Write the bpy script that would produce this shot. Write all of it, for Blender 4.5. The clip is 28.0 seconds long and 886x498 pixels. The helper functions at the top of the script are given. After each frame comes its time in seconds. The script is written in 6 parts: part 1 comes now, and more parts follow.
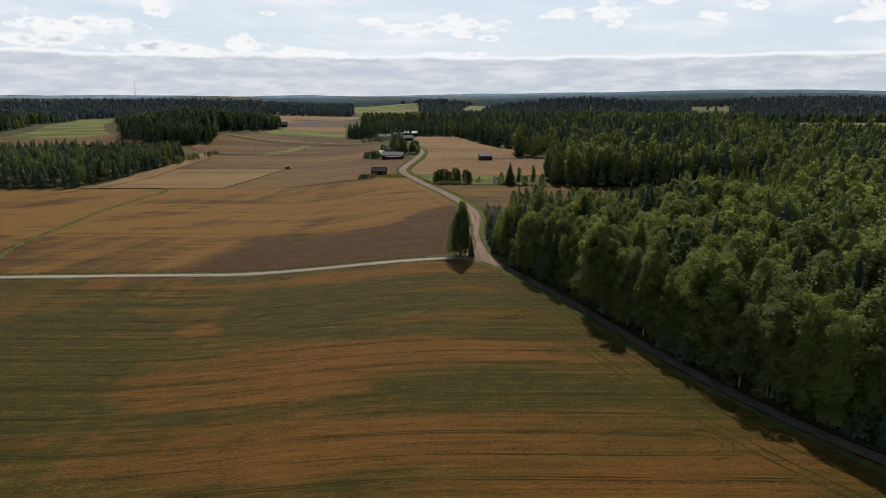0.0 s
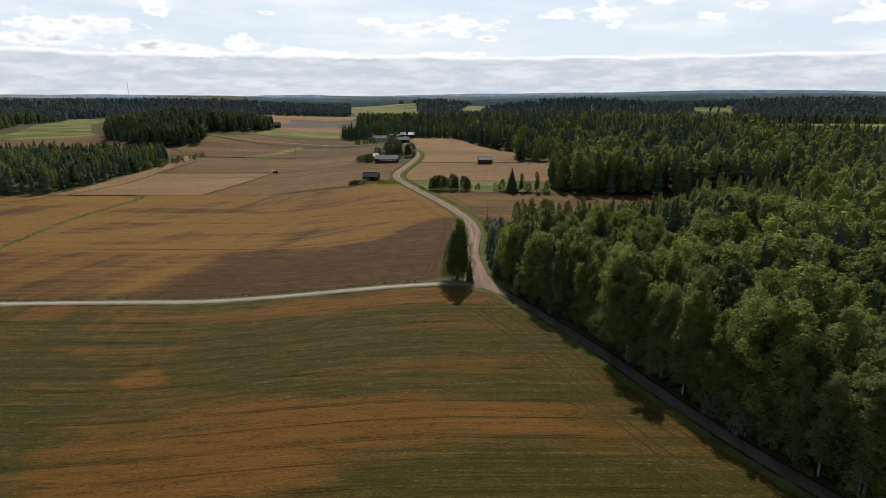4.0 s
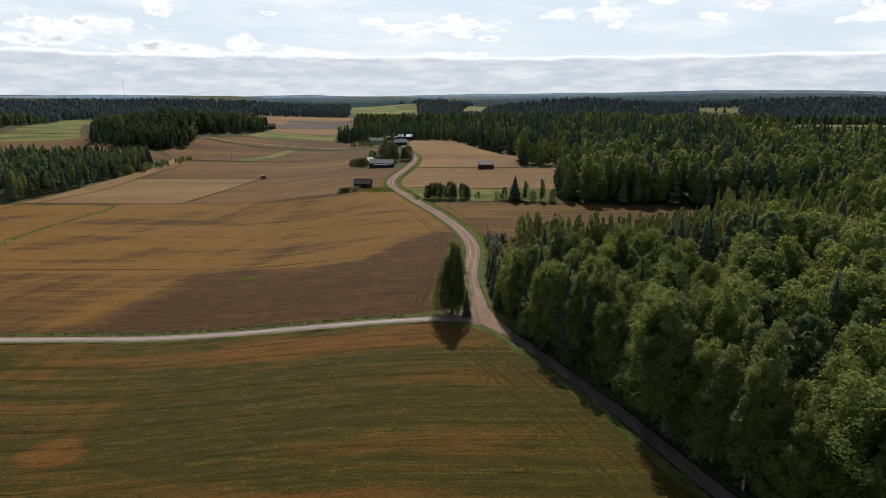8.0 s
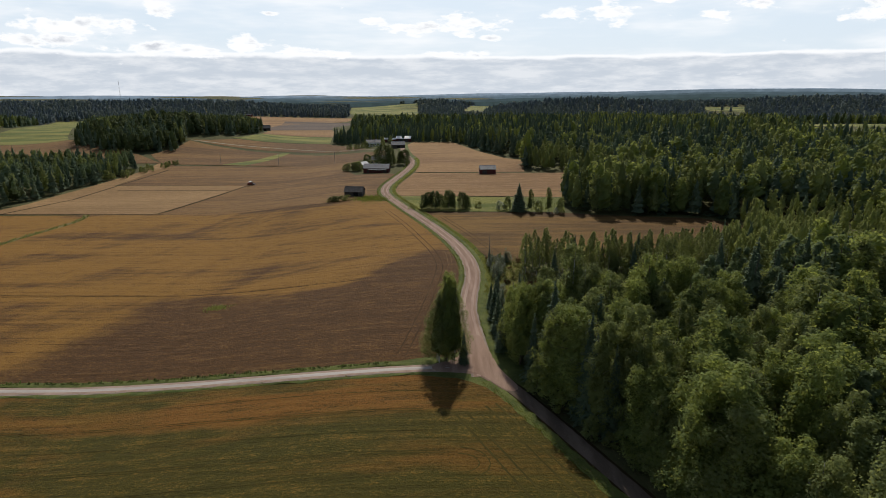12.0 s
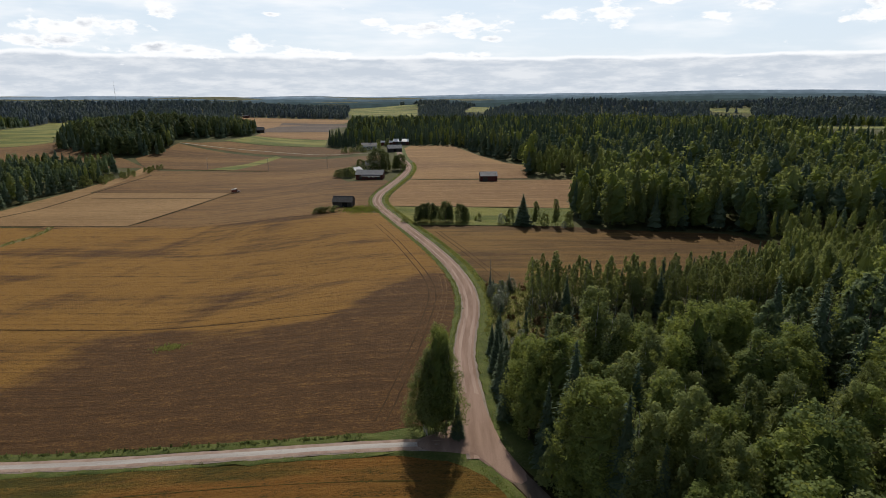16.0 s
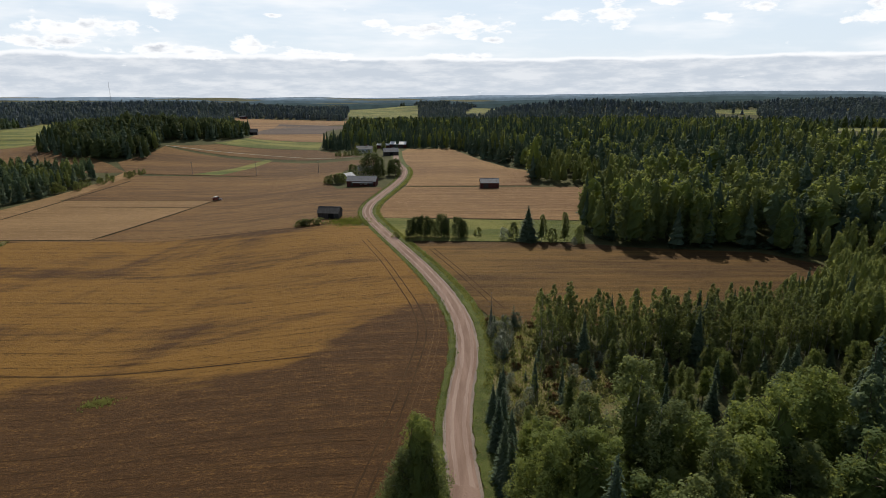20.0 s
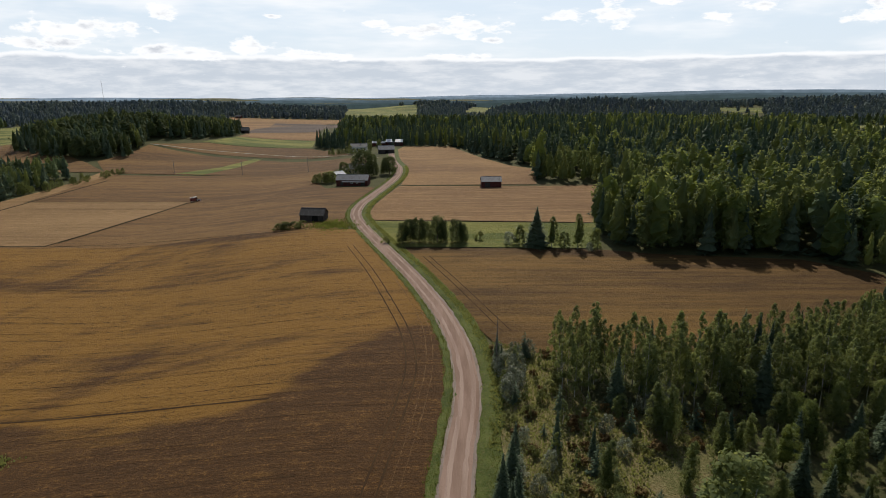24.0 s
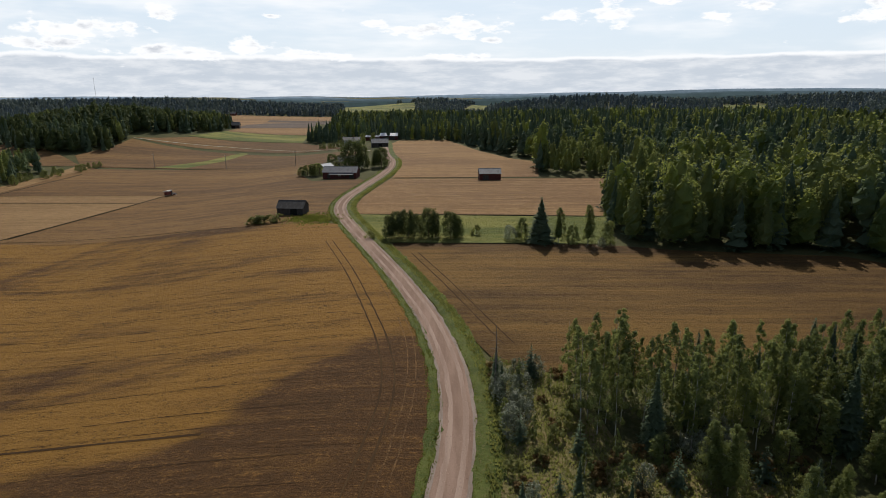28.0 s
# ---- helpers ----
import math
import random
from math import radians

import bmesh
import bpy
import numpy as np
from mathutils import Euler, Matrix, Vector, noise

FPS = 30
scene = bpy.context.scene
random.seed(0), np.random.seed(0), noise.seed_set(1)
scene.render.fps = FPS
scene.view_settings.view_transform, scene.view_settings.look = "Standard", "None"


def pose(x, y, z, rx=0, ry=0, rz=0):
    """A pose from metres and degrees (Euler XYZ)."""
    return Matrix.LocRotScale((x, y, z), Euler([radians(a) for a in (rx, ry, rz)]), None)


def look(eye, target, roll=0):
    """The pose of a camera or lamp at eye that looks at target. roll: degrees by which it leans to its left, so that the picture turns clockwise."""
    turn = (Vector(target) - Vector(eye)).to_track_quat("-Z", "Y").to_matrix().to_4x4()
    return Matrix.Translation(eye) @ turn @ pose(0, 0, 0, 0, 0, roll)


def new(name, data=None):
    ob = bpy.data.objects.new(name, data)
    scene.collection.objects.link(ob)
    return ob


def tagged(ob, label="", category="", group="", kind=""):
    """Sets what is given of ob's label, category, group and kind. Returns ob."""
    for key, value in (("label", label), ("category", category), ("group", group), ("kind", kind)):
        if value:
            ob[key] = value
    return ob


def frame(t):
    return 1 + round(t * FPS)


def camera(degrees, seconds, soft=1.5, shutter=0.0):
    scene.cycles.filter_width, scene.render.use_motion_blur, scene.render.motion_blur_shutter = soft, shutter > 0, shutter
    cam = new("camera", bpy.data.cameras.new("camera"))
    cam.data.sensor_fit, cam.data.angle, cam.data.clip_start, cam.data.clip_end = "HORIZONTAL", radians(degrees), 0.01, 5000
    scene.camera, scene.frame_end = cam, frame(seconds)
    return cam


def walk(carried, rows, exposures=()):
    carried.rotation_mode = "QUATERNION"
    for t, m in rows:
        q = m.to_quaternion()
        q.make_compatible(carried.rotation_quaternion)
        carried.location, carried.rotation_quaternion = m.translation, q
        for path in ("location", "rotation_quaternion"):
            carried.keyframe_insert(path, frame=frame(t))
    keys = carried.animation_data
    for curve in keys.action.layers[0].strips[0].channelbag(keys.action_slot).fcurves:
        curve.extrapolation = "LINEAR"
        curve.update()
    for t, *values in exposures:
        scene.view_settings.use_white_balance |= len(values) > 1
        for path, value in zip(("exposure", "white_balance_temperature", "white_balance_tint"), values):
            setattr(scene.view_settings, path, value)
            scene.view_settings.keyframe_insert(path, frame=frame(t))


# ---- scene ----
cam = camera(74.34, 28.0, 0.6)
PATH = [
    (0.0, look((-11.70, -192.00, 50.00), (-11.70, -95.57, 23.51), 0.04)),
    (1.0, look((-11.50, -185.85, 50.04), (-11.46, -89.43, 23.54), 0.07)),
    (2.0, look((-11.25, -179.72, 50.00), (-11.16, -83.29, 23.51), 0.09)),
    (3.0, look((-10.90, -173.57, 49.90), (-10.75, -77.15, 23.40), 0.10)),
    (3.5, look((-10.71, -170.49, 49.86), (-10.53, -74.07, 23.35), 0.11)),
    (5.5, look((-9.60, -157.93, 49.92), (-9.45, -61.49, 23.45), 0.21)),
    (6.0, look((-9.35, -154.83, 49.92), (-9.23, -58.40, 23.45), 0.22)),
    (7.0, look((-8.83, -148.76, 49.85), (-8.79, -52.32, 23.38), 0.18)),
    (8.0, look((-8.32, -142.79, 49.78), (-8.37, -46.36, 23.31), 0.11)),
    (9.0, look((-7.85, -136.81, 49.80), (-8.00, -40.39, 23.31), 0.04)),
    (10.0, look((-7.34, -130.85, 49.89), (-7.60, -34.44, 23.37), -0.01)),
    (11.0, look((-6.88, -124.96, 49.97), (-7.23, -28.55, 23.42), -0.06)),
    (12.0, look((-6.45, -119.11, 50.05), (-6.85, -22.70, 23.51), -0.10)),
    (12.5, look((-6.23, -116.18, 50.08), (-6.65, -19.77, 23.55), -0.12)),
    (14.5, look((-5.39, -104.32, 50.13), (-5.89, -7.88, 23.66), -0.09)),
    (15.0, look((-5.16, -101.34, 50.13), (-5.68, -4.91, 23.68), -0.08)),
    (16.0, look((-4.72, -95.29, 50.13), (-5.26, 1.15, 23.72), -0.04)),
    (17.0, look((-4.30, -89.13, 50.07), (-4.87, 7.33, 23.72), -0.01)),
    (18.0, look((-3.88, -82.93, 49.98), (-4.49, 13.54, 23.67), -0.01)),
    (19.0, look((-3.38, -76.80, 49.82), (-4.05, 19.68, 23.52), -0.02)),
    (20.0, look((-2.85, -70.71, 49.66), (-3.60, 25.78, 23.41), -0.02)),
    (21.0, look((-2.50, -64.63, 49.36), (-3.27, 31.88, 23.20), -0.04)),
    (21.5, look((-2.37, -61.59, 49.13), (-3.15, 34.94, 23.03), -0.05)),
    (23.5, look((-2.13, -49.47, 46.08), (-2.88, 47.05, 19.93), -0.16)),
    (24.0, look((-1.97, -46.53, 45.17), (-2.73, 49.98, 18.98), -0.17)),
    (25.0, look((-1.49, -40.85, 43.34), (-2.25, 55.65, 17.12), -0.18)),
    (26.0, look((-0.97, -35.64, 41.63), (-1.69, 60.87, 15.44), -0.18)),
    (27.0, look((-0.55, -30.95, 40.12), (-1.21, 65.56, 13.94), -0.17)),
    (28.0, look((-0.18, -26.64, 38.73), (-0.80, 69.87, 12.51), -0.18)),
]
walk(cam, PATH, [(0.0, -0.12), (4.5, 0.0), (28.0, 0.0)])

# ---- world, sun, exposure ----
SUN_AZ, SUN_EL = radians(3), radians(43)
world = bpy.data.worlds.new("sky")
scene.world = world
world.use_nodes = True
wn, wl = world.node_tree.nodes, world.node_tree.links
wn.clear()


def wmath(op, a, b=None, c=None):
    n = wn.new("ShaderNodeMath")
    n.operation = op
    for i, v in enumerate((a, b, c)):
        if v is None:
            continue
        if isinstance(v, (int, float)):
            n.inputs[i].default_value = v
        else:
            wl.new(v, n.inputs[i])
    return n.outputs[0]


def wsmooth(v, lo, hi):
    n = wn.new("ShaderNodeMapRange")
    n.interpolation_type = "SMOOTHSTEP"
    n.inputs[1].default_value, n.inputs[2].default_value = lo, hi
    n.inputs[3].default_value, n.inputs[4].default_value = 0.0, 1.0
    wl.new(v, n.inputs[0])
    return n.outputs[0]


def wmix(f, a, b):
    n = wn.new("ShaderNodeMix")
    n.data_type = "RGBA"
    if isinstance(f, (int, float)):
        n.inputs[0].default_value = f
    else:
        wl.new(f, n.inputs[0])
    for i, v in ((6, a), (7, b)):
        if isinstance(v, tuple):
            n.inputs[i].default_value = (*v, 1)
        else:
            wl.new(v, n.inputs[i])
    return n.outputs[2]


sky = wn.new("ShaderNodeTexSky")
sky.sky_type = "NISHITA"
sky.sun_disc = False
sky.sun_elevation, sky.sun_rotation = SUN_EL, SUN_AZ
sky.air_density, sky.dust_density, sky.ozone_density = 1.0, 1.0, 1.0
wcoord = wn.new("ShaderNodeTexCoord")
wsep = wn.new("ShaderNodeSeparateXYZ")
wl.new(wcoord.outputs["Generated"], wsep.inputs[0])
# azimuth and elevation as tangents, north-centred
WY = wmath("MAXIMUM", wsep.outputs[1], 0.05)
AZ = wmath("DIVIDE", wsep.outputs[0], WY)
EL = wmath("DIVIDE", wsep.outputs[2], wmath("SQRT", wmath("ADD", wmath("MULTIPLY", wsep.outputs[0], wsep.outputs[0]), wmath("MULTIPLY", wsep.outputs[1], wsep.outputs[1]))))


def wnoise(sx, sy, detail, rough, off=0.0):
    v = wn.new("ShaderNodeCombineXYZ")
    wl.new(wmath("MULTIPLY", AZ, sx), v.inputs[0])
    wl.new(wmath("MULTIPLY", EL, sy), v.inputs[1])
    v.inputs[2].default_value = off
    n = wn.new("ShaderNodeTexNoise")
    n.inputs["Scale"].default_value = 1.0
    n.inputs["Detail"].default_value = detail
    n.inputs["Roughness"].default_value = rough
    wl.new(v.outputs[0], n.inputs["Vector"])
    return n.outputs["Fac"]


CLOUD_W, CLOUD_G, BANK = (15.2, 15.4, 15.7), (9.6, 10.1, 11.0), (9.0, 9.9, 11.1)
puff = wnoise(26, 70, 6, 0.56)
lump = wnoise(9, 30, 4, 0.55, 3.0)
# single cumulus: tangent of azimuth, tangent of elevation, half width, half height
CUMULUS = [(-0.60, 0.083, 0.12, 0.014), (-0.465, 0.111, 0.028, 0.012), (-0.39, 0.055, 0.035, 0.012), (-0.32, 0.066, 0.055, 0.012),
           (-0.115, 0.102, 0.026, 0.008), (-0.05, 0.093, 0.045, 0.013), (0.04, 0.098, 0.055, 0.018), (0.07, 0.078, 0.02, 0.007),
           (0.19, 0.113, 0.035, 0.010), (0.265, 0.114, 0.04, 0.019), (0.345, 0.132, 0.035, 0.009), (0.43, 0.105, 0.035, 0.008),
           (0.50, 0.118, 0.04, 0.009), (0.72, 0.100, 0.075, 0.018), (-0.37, 0.152, 0.07, 0.008), (0.11, 0.152, 0.11, 0.014),
           (0.42, 0.150, 0.06, 0.012), (0.59, 0.148, 0.05, 0.009), (-0.74, 0.108, 0.03, 0.006), (-0.28, 0.112, 0.015, 0.004),
           (-0.66, 0.064, 0.10, 0.010), (-0.45, 0.057, 0.10, 0.010), (-0.22, 0.054, 0.07, 0.008), (0.02, 0.053, 0.06, 0.006)]
cover = None
for ca, ce, cw, ch in CUMULUS:
    da = wmath("DIVIDE", wmath("SUBTRACT", AZ, ca), cw)
    de = wmath("DIVIDE", wmath("SUBTRACT", EL, ce), ch)
    q = wmath("SUBTRACT", 1.0, wmath("SQRT", wmath("ADD", wmath("MULTIPLY", da, da), wmath("MULTIPLY", de, de))))
    cover = q if cover is None else wmath("MAXIMUM", cover, q)
cover = wmath("MAXIMUM", cover, -0.6)
body = wmath("ADD", wmath("MULTIPLY", cover, 0.42), wmath("MULTIPLY", wmath("SUBTRACT", puff, 0.52), 1.5))
cum = wsmooth(body, -0.03, 0.17)
belly = wnoise(22, 70, 4, 0.5, 5.0)
core = wmath("MULTIPLY", wsmooth(body, 0.12, 0.45), wsmooth(belly, 0.42, 0.70))
# stratus bank low over the horizon with a bright upper rim
edge = wmath("ADD", 0.0515, wmath("MULTIPLY", wmath("SUBTRACT", lump, 0.5), 0.016))
bank = wmath("MULTIPLY", wsmooth(wmath("SUBTRACT", edge, EL), -0.0015, 0.002), 1.0)
rim = wsmooth(wmath("SUBTRACT", EL, edge), -0.008, -0.003)
streak = wnoise(12, 62, 5, 0.6, 7.0)
bankcol = wmix(wsmooth(streak, 0.38, 0.68), BANK, (12.0, 12.5, 13.2))
bankcol = wmix(wmath("MULTIPLY", rim, 0.9), bankcol, CLOUD_W)
cumcol = wmix(core, CLOUD_W, CLOUD_G)
veil = wmix(wsmooth(wnoise(3, 18, 4, 0.6, 11.0), 0.40, 0.75), wmix(0.8, sky.outputs[0], (11.8, 13.5, 15.4)), CLOUD_W)
low = wmix(wsmooth(EL, 0.30, 0.16), sky.outputs[0], veil)
low = wmix(bank, low, bankcol)
low = wmix(cum, low, cumcol)
# broken cloud added out of view, away from the north, to fill the shadows
front = wsmooth(wsep.outputs[1], 0.15, 0.45)
wbroken = wn.new("ShaderNodeTexNoise")
wbroken.inputs["Scale"].default_value, wbroken.inputs["Detail"].default_value = 3.2, 5.0
wl.new(wcoord.outputs["Generated"], wbroken.inputs["Vector"])
broken = wmix(wmath("MULTIPLY", wsmooth(wbroken.outputs["Fac"], 0.45, 0.65), 0.30), sky.outputs[0], (12.4, 12.8, 13.4))
allsky = wmix(front, broken, low)
bg = wn.new("ShaderNodeBackground")
bg.inputs["Strength"].default_value = 0.066
wl.new(allsky, bg.inputs["Color"])
wout = wn.new("ShaderNodeOutputWorld")
wl.new(bg.outputs[0], wout.inputs[0])

sun_data = bpy.data.lights.new("sun", "SUN")
sun_data.energy, sun_data.angle, sun_data.color = 3.5, radians(0.53), (1.0, 0.93, 0.82)
sun = new("sun", sun_data)
SUN_DIR = Vector((math.sin(SUN_AZ) * math.cos(SUN_EL), math.cos(SUN_AZ) * math.cos(SUN_EL), math.sin(SUN_EL)))
sun.matrix_world = look(SUN_DIR * 300, (0, 0, 0))
scene.view_settings.exposure = 0.0

# ---- materials ----
class Nodes:
    """A small helper to write node trees as expressions."""

    def __init__(self, name):
        self.m = bpy.data.materials.new(name)
        self.m.use_nodes = True
        self.t = self.m.node_tree
        self.t.nodes.clear()

    def add(self, kind, **ins):
        n = self.t.nodes.new(kind)
        for k, v in ins.items():
            self.put(n.inputs[k.replace("_", " ")], v)
        return n

    def put(self, sock, v):
        if isinstance(v, bpy.types.NodeSocket):
            self.t.links.new(v, sock)
        elif isinstance(v, tuple) and len(v) == 3 and sock.type == "RGBA":
            sock.default_value = (*v, 1)
        else:
            sock.default_value = v

    def pos(self, sx=1.0, sy=1.0, sz=1.0, turn=0.0):
        g = self.t.nodes.new("ShaderNodeNewGeometry")
        mp = self.t.nodes.new("ShaderNodeMapping")
        mp.inputs["Rotation"].default_value = (0, 0, radians(turn))
        mp.inputs["Scale"].default_value = (sx, sy, sz)
        self.t.links.new(g.outputs["Position"], mp.inputs["Vector"])
        return mp.outputs[0]

    def slant(self, sx, sy, turn):
        """Position turned in the plan first and drawn out along its own x after."""
        g = self.t.nodes.new("ShaderNodeNewGeometry")
        a = self.t.nodes.new("ShaderNodeMapping")
        a.inputs["Rotation"].default_value = (0, 0, radians(turn))
        b = self.t.nodes.new("ShaderNodeMapping")
        b.inputs["Scale"].default_value = (sx, sy, 1)
        self.t.links.new(g.outputs["Position"], a.inputs["Vector"])
        self.t.links.new(a.outputs[0], b.inputs["Vector"])
        return b.outputs[0]

    def local(self, sx=1.0, sy=1.0, sz=1.0):
        g = self.t.nodes.new("ShaderNodeTexCoord")
        mp = self.t.nodes.new("ShaderNodeMapping")
        mp.inputs["Scale"].default_value = (sx, sy, sz)
        self.t.links.new(g.outputs["Object"], mp.inputs["Vector"])
        return mp.outputs[0]

    def noise(self, vec, scale=1.0, detail=4.0, rough=0.55, dist=0.0):
        n = self.add("ShaderNodeTexNoise", Vector=vec, Scale=scale, Detail=detail, Roughness=rough, Distortion=dist)
        return n.outputs["Fac"]

    def math(self, op, a, b=0.0):
        n = self.t.nodes.new("ShaderNodeMath")
        n.operation = op
        self.put(n.inputs[0], a)
        self.put(n.inputs[1], b)
        return n.outputs[0]

    def ramp(self, v, lo, hi, a=0.0, b=1.0):
        n = self.t.nodes.new("ShaderNodeMapRange")
        n.interpolation_type = "SMOOTHSTEP"
        for i, q in enumerate((v, lo, hi, a, b)):
            self.put(n.inputs[i], q)
        return n.outputs[0]

    def mix(self, f, a, b):
        n = self.t.nodes.new("ShaderNodeMix")
        n.data_type = "RGBA"
        self.put(n.inputs[0], f)
        self.put(n.inputs[6], a)
        self.put(n.inputs[7], b)
        return n.outputs[2]

    def axis(self, i):
        g = self.t.nodes.new("ShaderNodeNewGeometry")
        s = self.t.nodes.new("ShaderNodeSeparateXYZ")
        self.t.links.new(g.outputs["Position"], s.inputs[0])
        return s.outputs[i]

    def island(self):
        return self.t.nodes.new("ShaderNodeNewGeometry").outputs["Random Per Island"]

    def rand(self):
        return self.t.nodes.new("ShaderNodeObjectInfo").outputs["Random"]

    def bump(self, h, strength=0.5, distance=0.1):
        return self.add("ShaderNodeBump", Height=h, Strength=strength, Distance=distance).outputs[0]

    def done(self, color, rough=0.8, metal=0.0, normal=None, leaf=0.0, leafcol=None, spec=0.3):
        p = self.add("ShaderNodeBsdfPrincipled", Base_Color=color, Roughness=rough, Metallic=metal)
        p.inputs["Specular IOR Level"].default_value = spec
        if normal is not None:
            self.put(p.inputs["Normal"], normal)
        out = self.t.nodes.new("ShaderNodeOutputMaterial")
        sh = p.outputs[0]
        if leaf:
            tr = self.add("ShaderNodeBsdfTranslucent", Color=leafcol if leafcol is not None else color)
            mx = self.add("ShaderNodeMixShader", Fac=leaf)
            self.t.links.new(sh, mx.inputs[1])
            self.t.links.new(tr.outputs[0], mx.inputs[2])
            sh = mx.outputs[0]
        self.t.links.new(sh, out.inputs[0])
        return self.m


def field_mat(name, cols, patch_scale=0.012, patch_turn=0.0, row_turn=0.0, stretch=3.0, edges=(0.42, 0.60), shape=None, rows=0.35, green=None):
    """Crop or stubble: large patches of ripeness, drawn out along the drills, drill rows and a fine grain."""
    k = Nodes(name)
    big = k.noise(k.pos(1 / stretch, 1, 1, patch_turn), patch_scale, 3, 0.5, 0.6)
    mid = k.noise(k.pos(0.13, 1, 1, row_turn), 0.24, 5, 0.65)
    if shape is not None:
        big = shape(k, big)
    f = k.math("ADD", big, k.math("MULTIPLY", k.math("SUBTRACT", mid, 0.5), 0.42))
    c = k.mix(k.ramp(f, edges[0], edges[1]), cols[0], cols[1])
    if green is not None:
        gn = k.noise(k.pos(1 / 4.0, 1, 1, patch_turn), patch_scale * 2.2, 4, 0.6, 0.5)
        c = k.mix(k.ramp(gn, 0.46, 0.68, 0.0, green[1]), c, green[0])
    drill = k.noise(k.pos(0.02, 1, 1, row_turn), 0.75, 3, 0.7)
    fine = k.noise(k.pos(0.6, 1, 1, row_turn), 2.6, 5, 0.85)
    clod = k.noise(k.pos(0.5, 1, 1, row_turn), 0.5, 4, 0.65)
    v = k.math("ADD", k.math("MULTIPLY", k.math("SUBTRACT", drill, 0.5), rows * 2.2), k.math("MULTIPLY", k.math("SUBTRACT", fine, 0.5), 1.7))
    v = k.math("ADD", v, k.math("MULTIPLY", k.math("SUBTRACT", clod, 0.5), 0.55))
    c = k.mix(k.ramp(v, 0.0, 0.45), c, tuple(min(1, x * 1.55) for x in cols[2]))
    c = k.mix(k.ramp(v, 0.02, -0.40), c, tuple(x * 0.62 for x in cols[0]))
    n = k.bump(k.math("ADD", fine, drill), 0.8, 0.35)
    return k.done(c, 0.92, 0, n, spec=0.15)


def make_materials():
    M = {}
    def patch(k, cx, cy, rx, ry, wob):
        """An uneven oval of ripeness in the plan, 1 inside and 0 outside."""
        dx = k.math("DIVIDE", k.math("SUBTRACT", k.axis(0), cx), rx)
        dy = k.math("DIVIDE", k.math("SUBTRACT", k.axis(1), cy), ry)
        d = k.math("SQRT", k.math("ADD", k.math("MULTIPLY", dx, dx), k.math("MULTIPLY", dy, dy)))
        return k.ramp(k.math("ADD", d, wob), 1.25, 0.55)

    # ripe and unripe oats south of the west road
    def drained(k, big):
        # green bands over the drains, running north to south in the west
        band = k.noise(k.pos(1, 0.16, 1, 6), 0.075, 4, 0.6, 0.6)
        w = k.ramp(k.axis(0), -50, -76)
        f = k.math("ADD", k.math("MULTIPLY", big, k.math("SUBTRACT", 1.0, w)), k.math("MULTIPLY", band, w))
        f = k.math("ADD", 0.20, k.math("MULTIPLY", f, 0.56))
        wob = k.math("MULTIPLY", k.math("SUBTRACT", k.noise(k.pos(0.16, 1, 1, 3), 0.16, 4, 0.65), 0.5), 1.6)
        for cx, cy, rx, ry, q in ((-50, -89, 25, 14, 0.20), (-14, -86, 30, 7, 0.15), (-70, -62, 6, 5, 0.20), (-45, -31, 45, 5, 0.16), (-40, -116, 34, 8, 0.10),
                                  (-10, -130, 40, 12, 0.05), (4, -103, 24, 5, -0.20), (-28, -58, 42, 8, -0.12), (-105, -82, 24, 44, -0.12), (12, -60, 12, 30, -0.04)):
            f = k.math("ADD", f, k.math("MULTIPLY", patch(k, cx, cy, rx, ry, wob), q))
        return f

    M["crop_near"] = field_mat("mixed_oat_crop", ((0.058, 0.049, 0.0060), (0.172, 0.076, 0.0132), (0.126, 0.074, 0.0136)), 0.036, 8, -1.5, 4.2, (0.42, 0.62), drained,
                               rows=0.40, green=((0.046, 0.049, 0.006), 0.4))

    def ripe(k, big):
        # golden north of a straight edge, brown south of it, with darker slanting bands
        y, x = k.axis(1), k.axis(0)
        line = k.math("ADD", y, k.math("MULTIPLY", k.ramp(x, -38, -7), -30))
        wob = k.math("MULTIPLY", k.math("SUBTRACT", k.noise(k.pos(0.12, 1, 1, 2), 0.12, 4, 0.65), 0.5), 15.0)
        line = k.math("ADD", line, wob)
        belt = k.math("MULTIPLY", k.ramp(line, 29, 37), k.ramp(line, 210, 120))
        west = k.math("MULTIPLY", k.ramp(x, -78, -100), k.ramp(y, 44, 30))
        slant_bands = k.noise(k.slant(0.13, 1, -72), 0.070, 4, 0.6, 0.4)
        streak = k.math("ADD", k.math("MULTIPLY", k.noise(k.slant(0.22, 1, -30), 0.034, 4, 0.60, 0.5), 0.6), k.math("MULTIPLY", k.noise(k.pos(0.06, 1, 1), 0.10, 4, 0.62, 0.3), 0.4))
        v = k.math("ADD", k.math("MULTIPLY", k.math("SUBTRACT", slant_bands, 0.5), k.ramp(x, -40, -80, 0.0, 0.6)), k.math("MULTIPLY", k.math("SUBTRACT", streak, 0.5), k.ramp(line, 20, 34, 0.5, 1.5)))
        return k.math("ADD", v, k.math("ADD", 0.35, k.math("ADD", k.math("MULTIPLY", belt, 0.25), k.math("MULTIPLY", west, 0.17))))

    M["crop_brown"] = field_mat("ripe_brown_bean_crop", ((0.076, 0.0385, 0.0132), (0.226, 0.119, 0.0240), (0.142, 0.073, 0.0203)), 0.034, 14, -1.0, 4.2, (0.37, 0.62), ripe, rows=0.26)
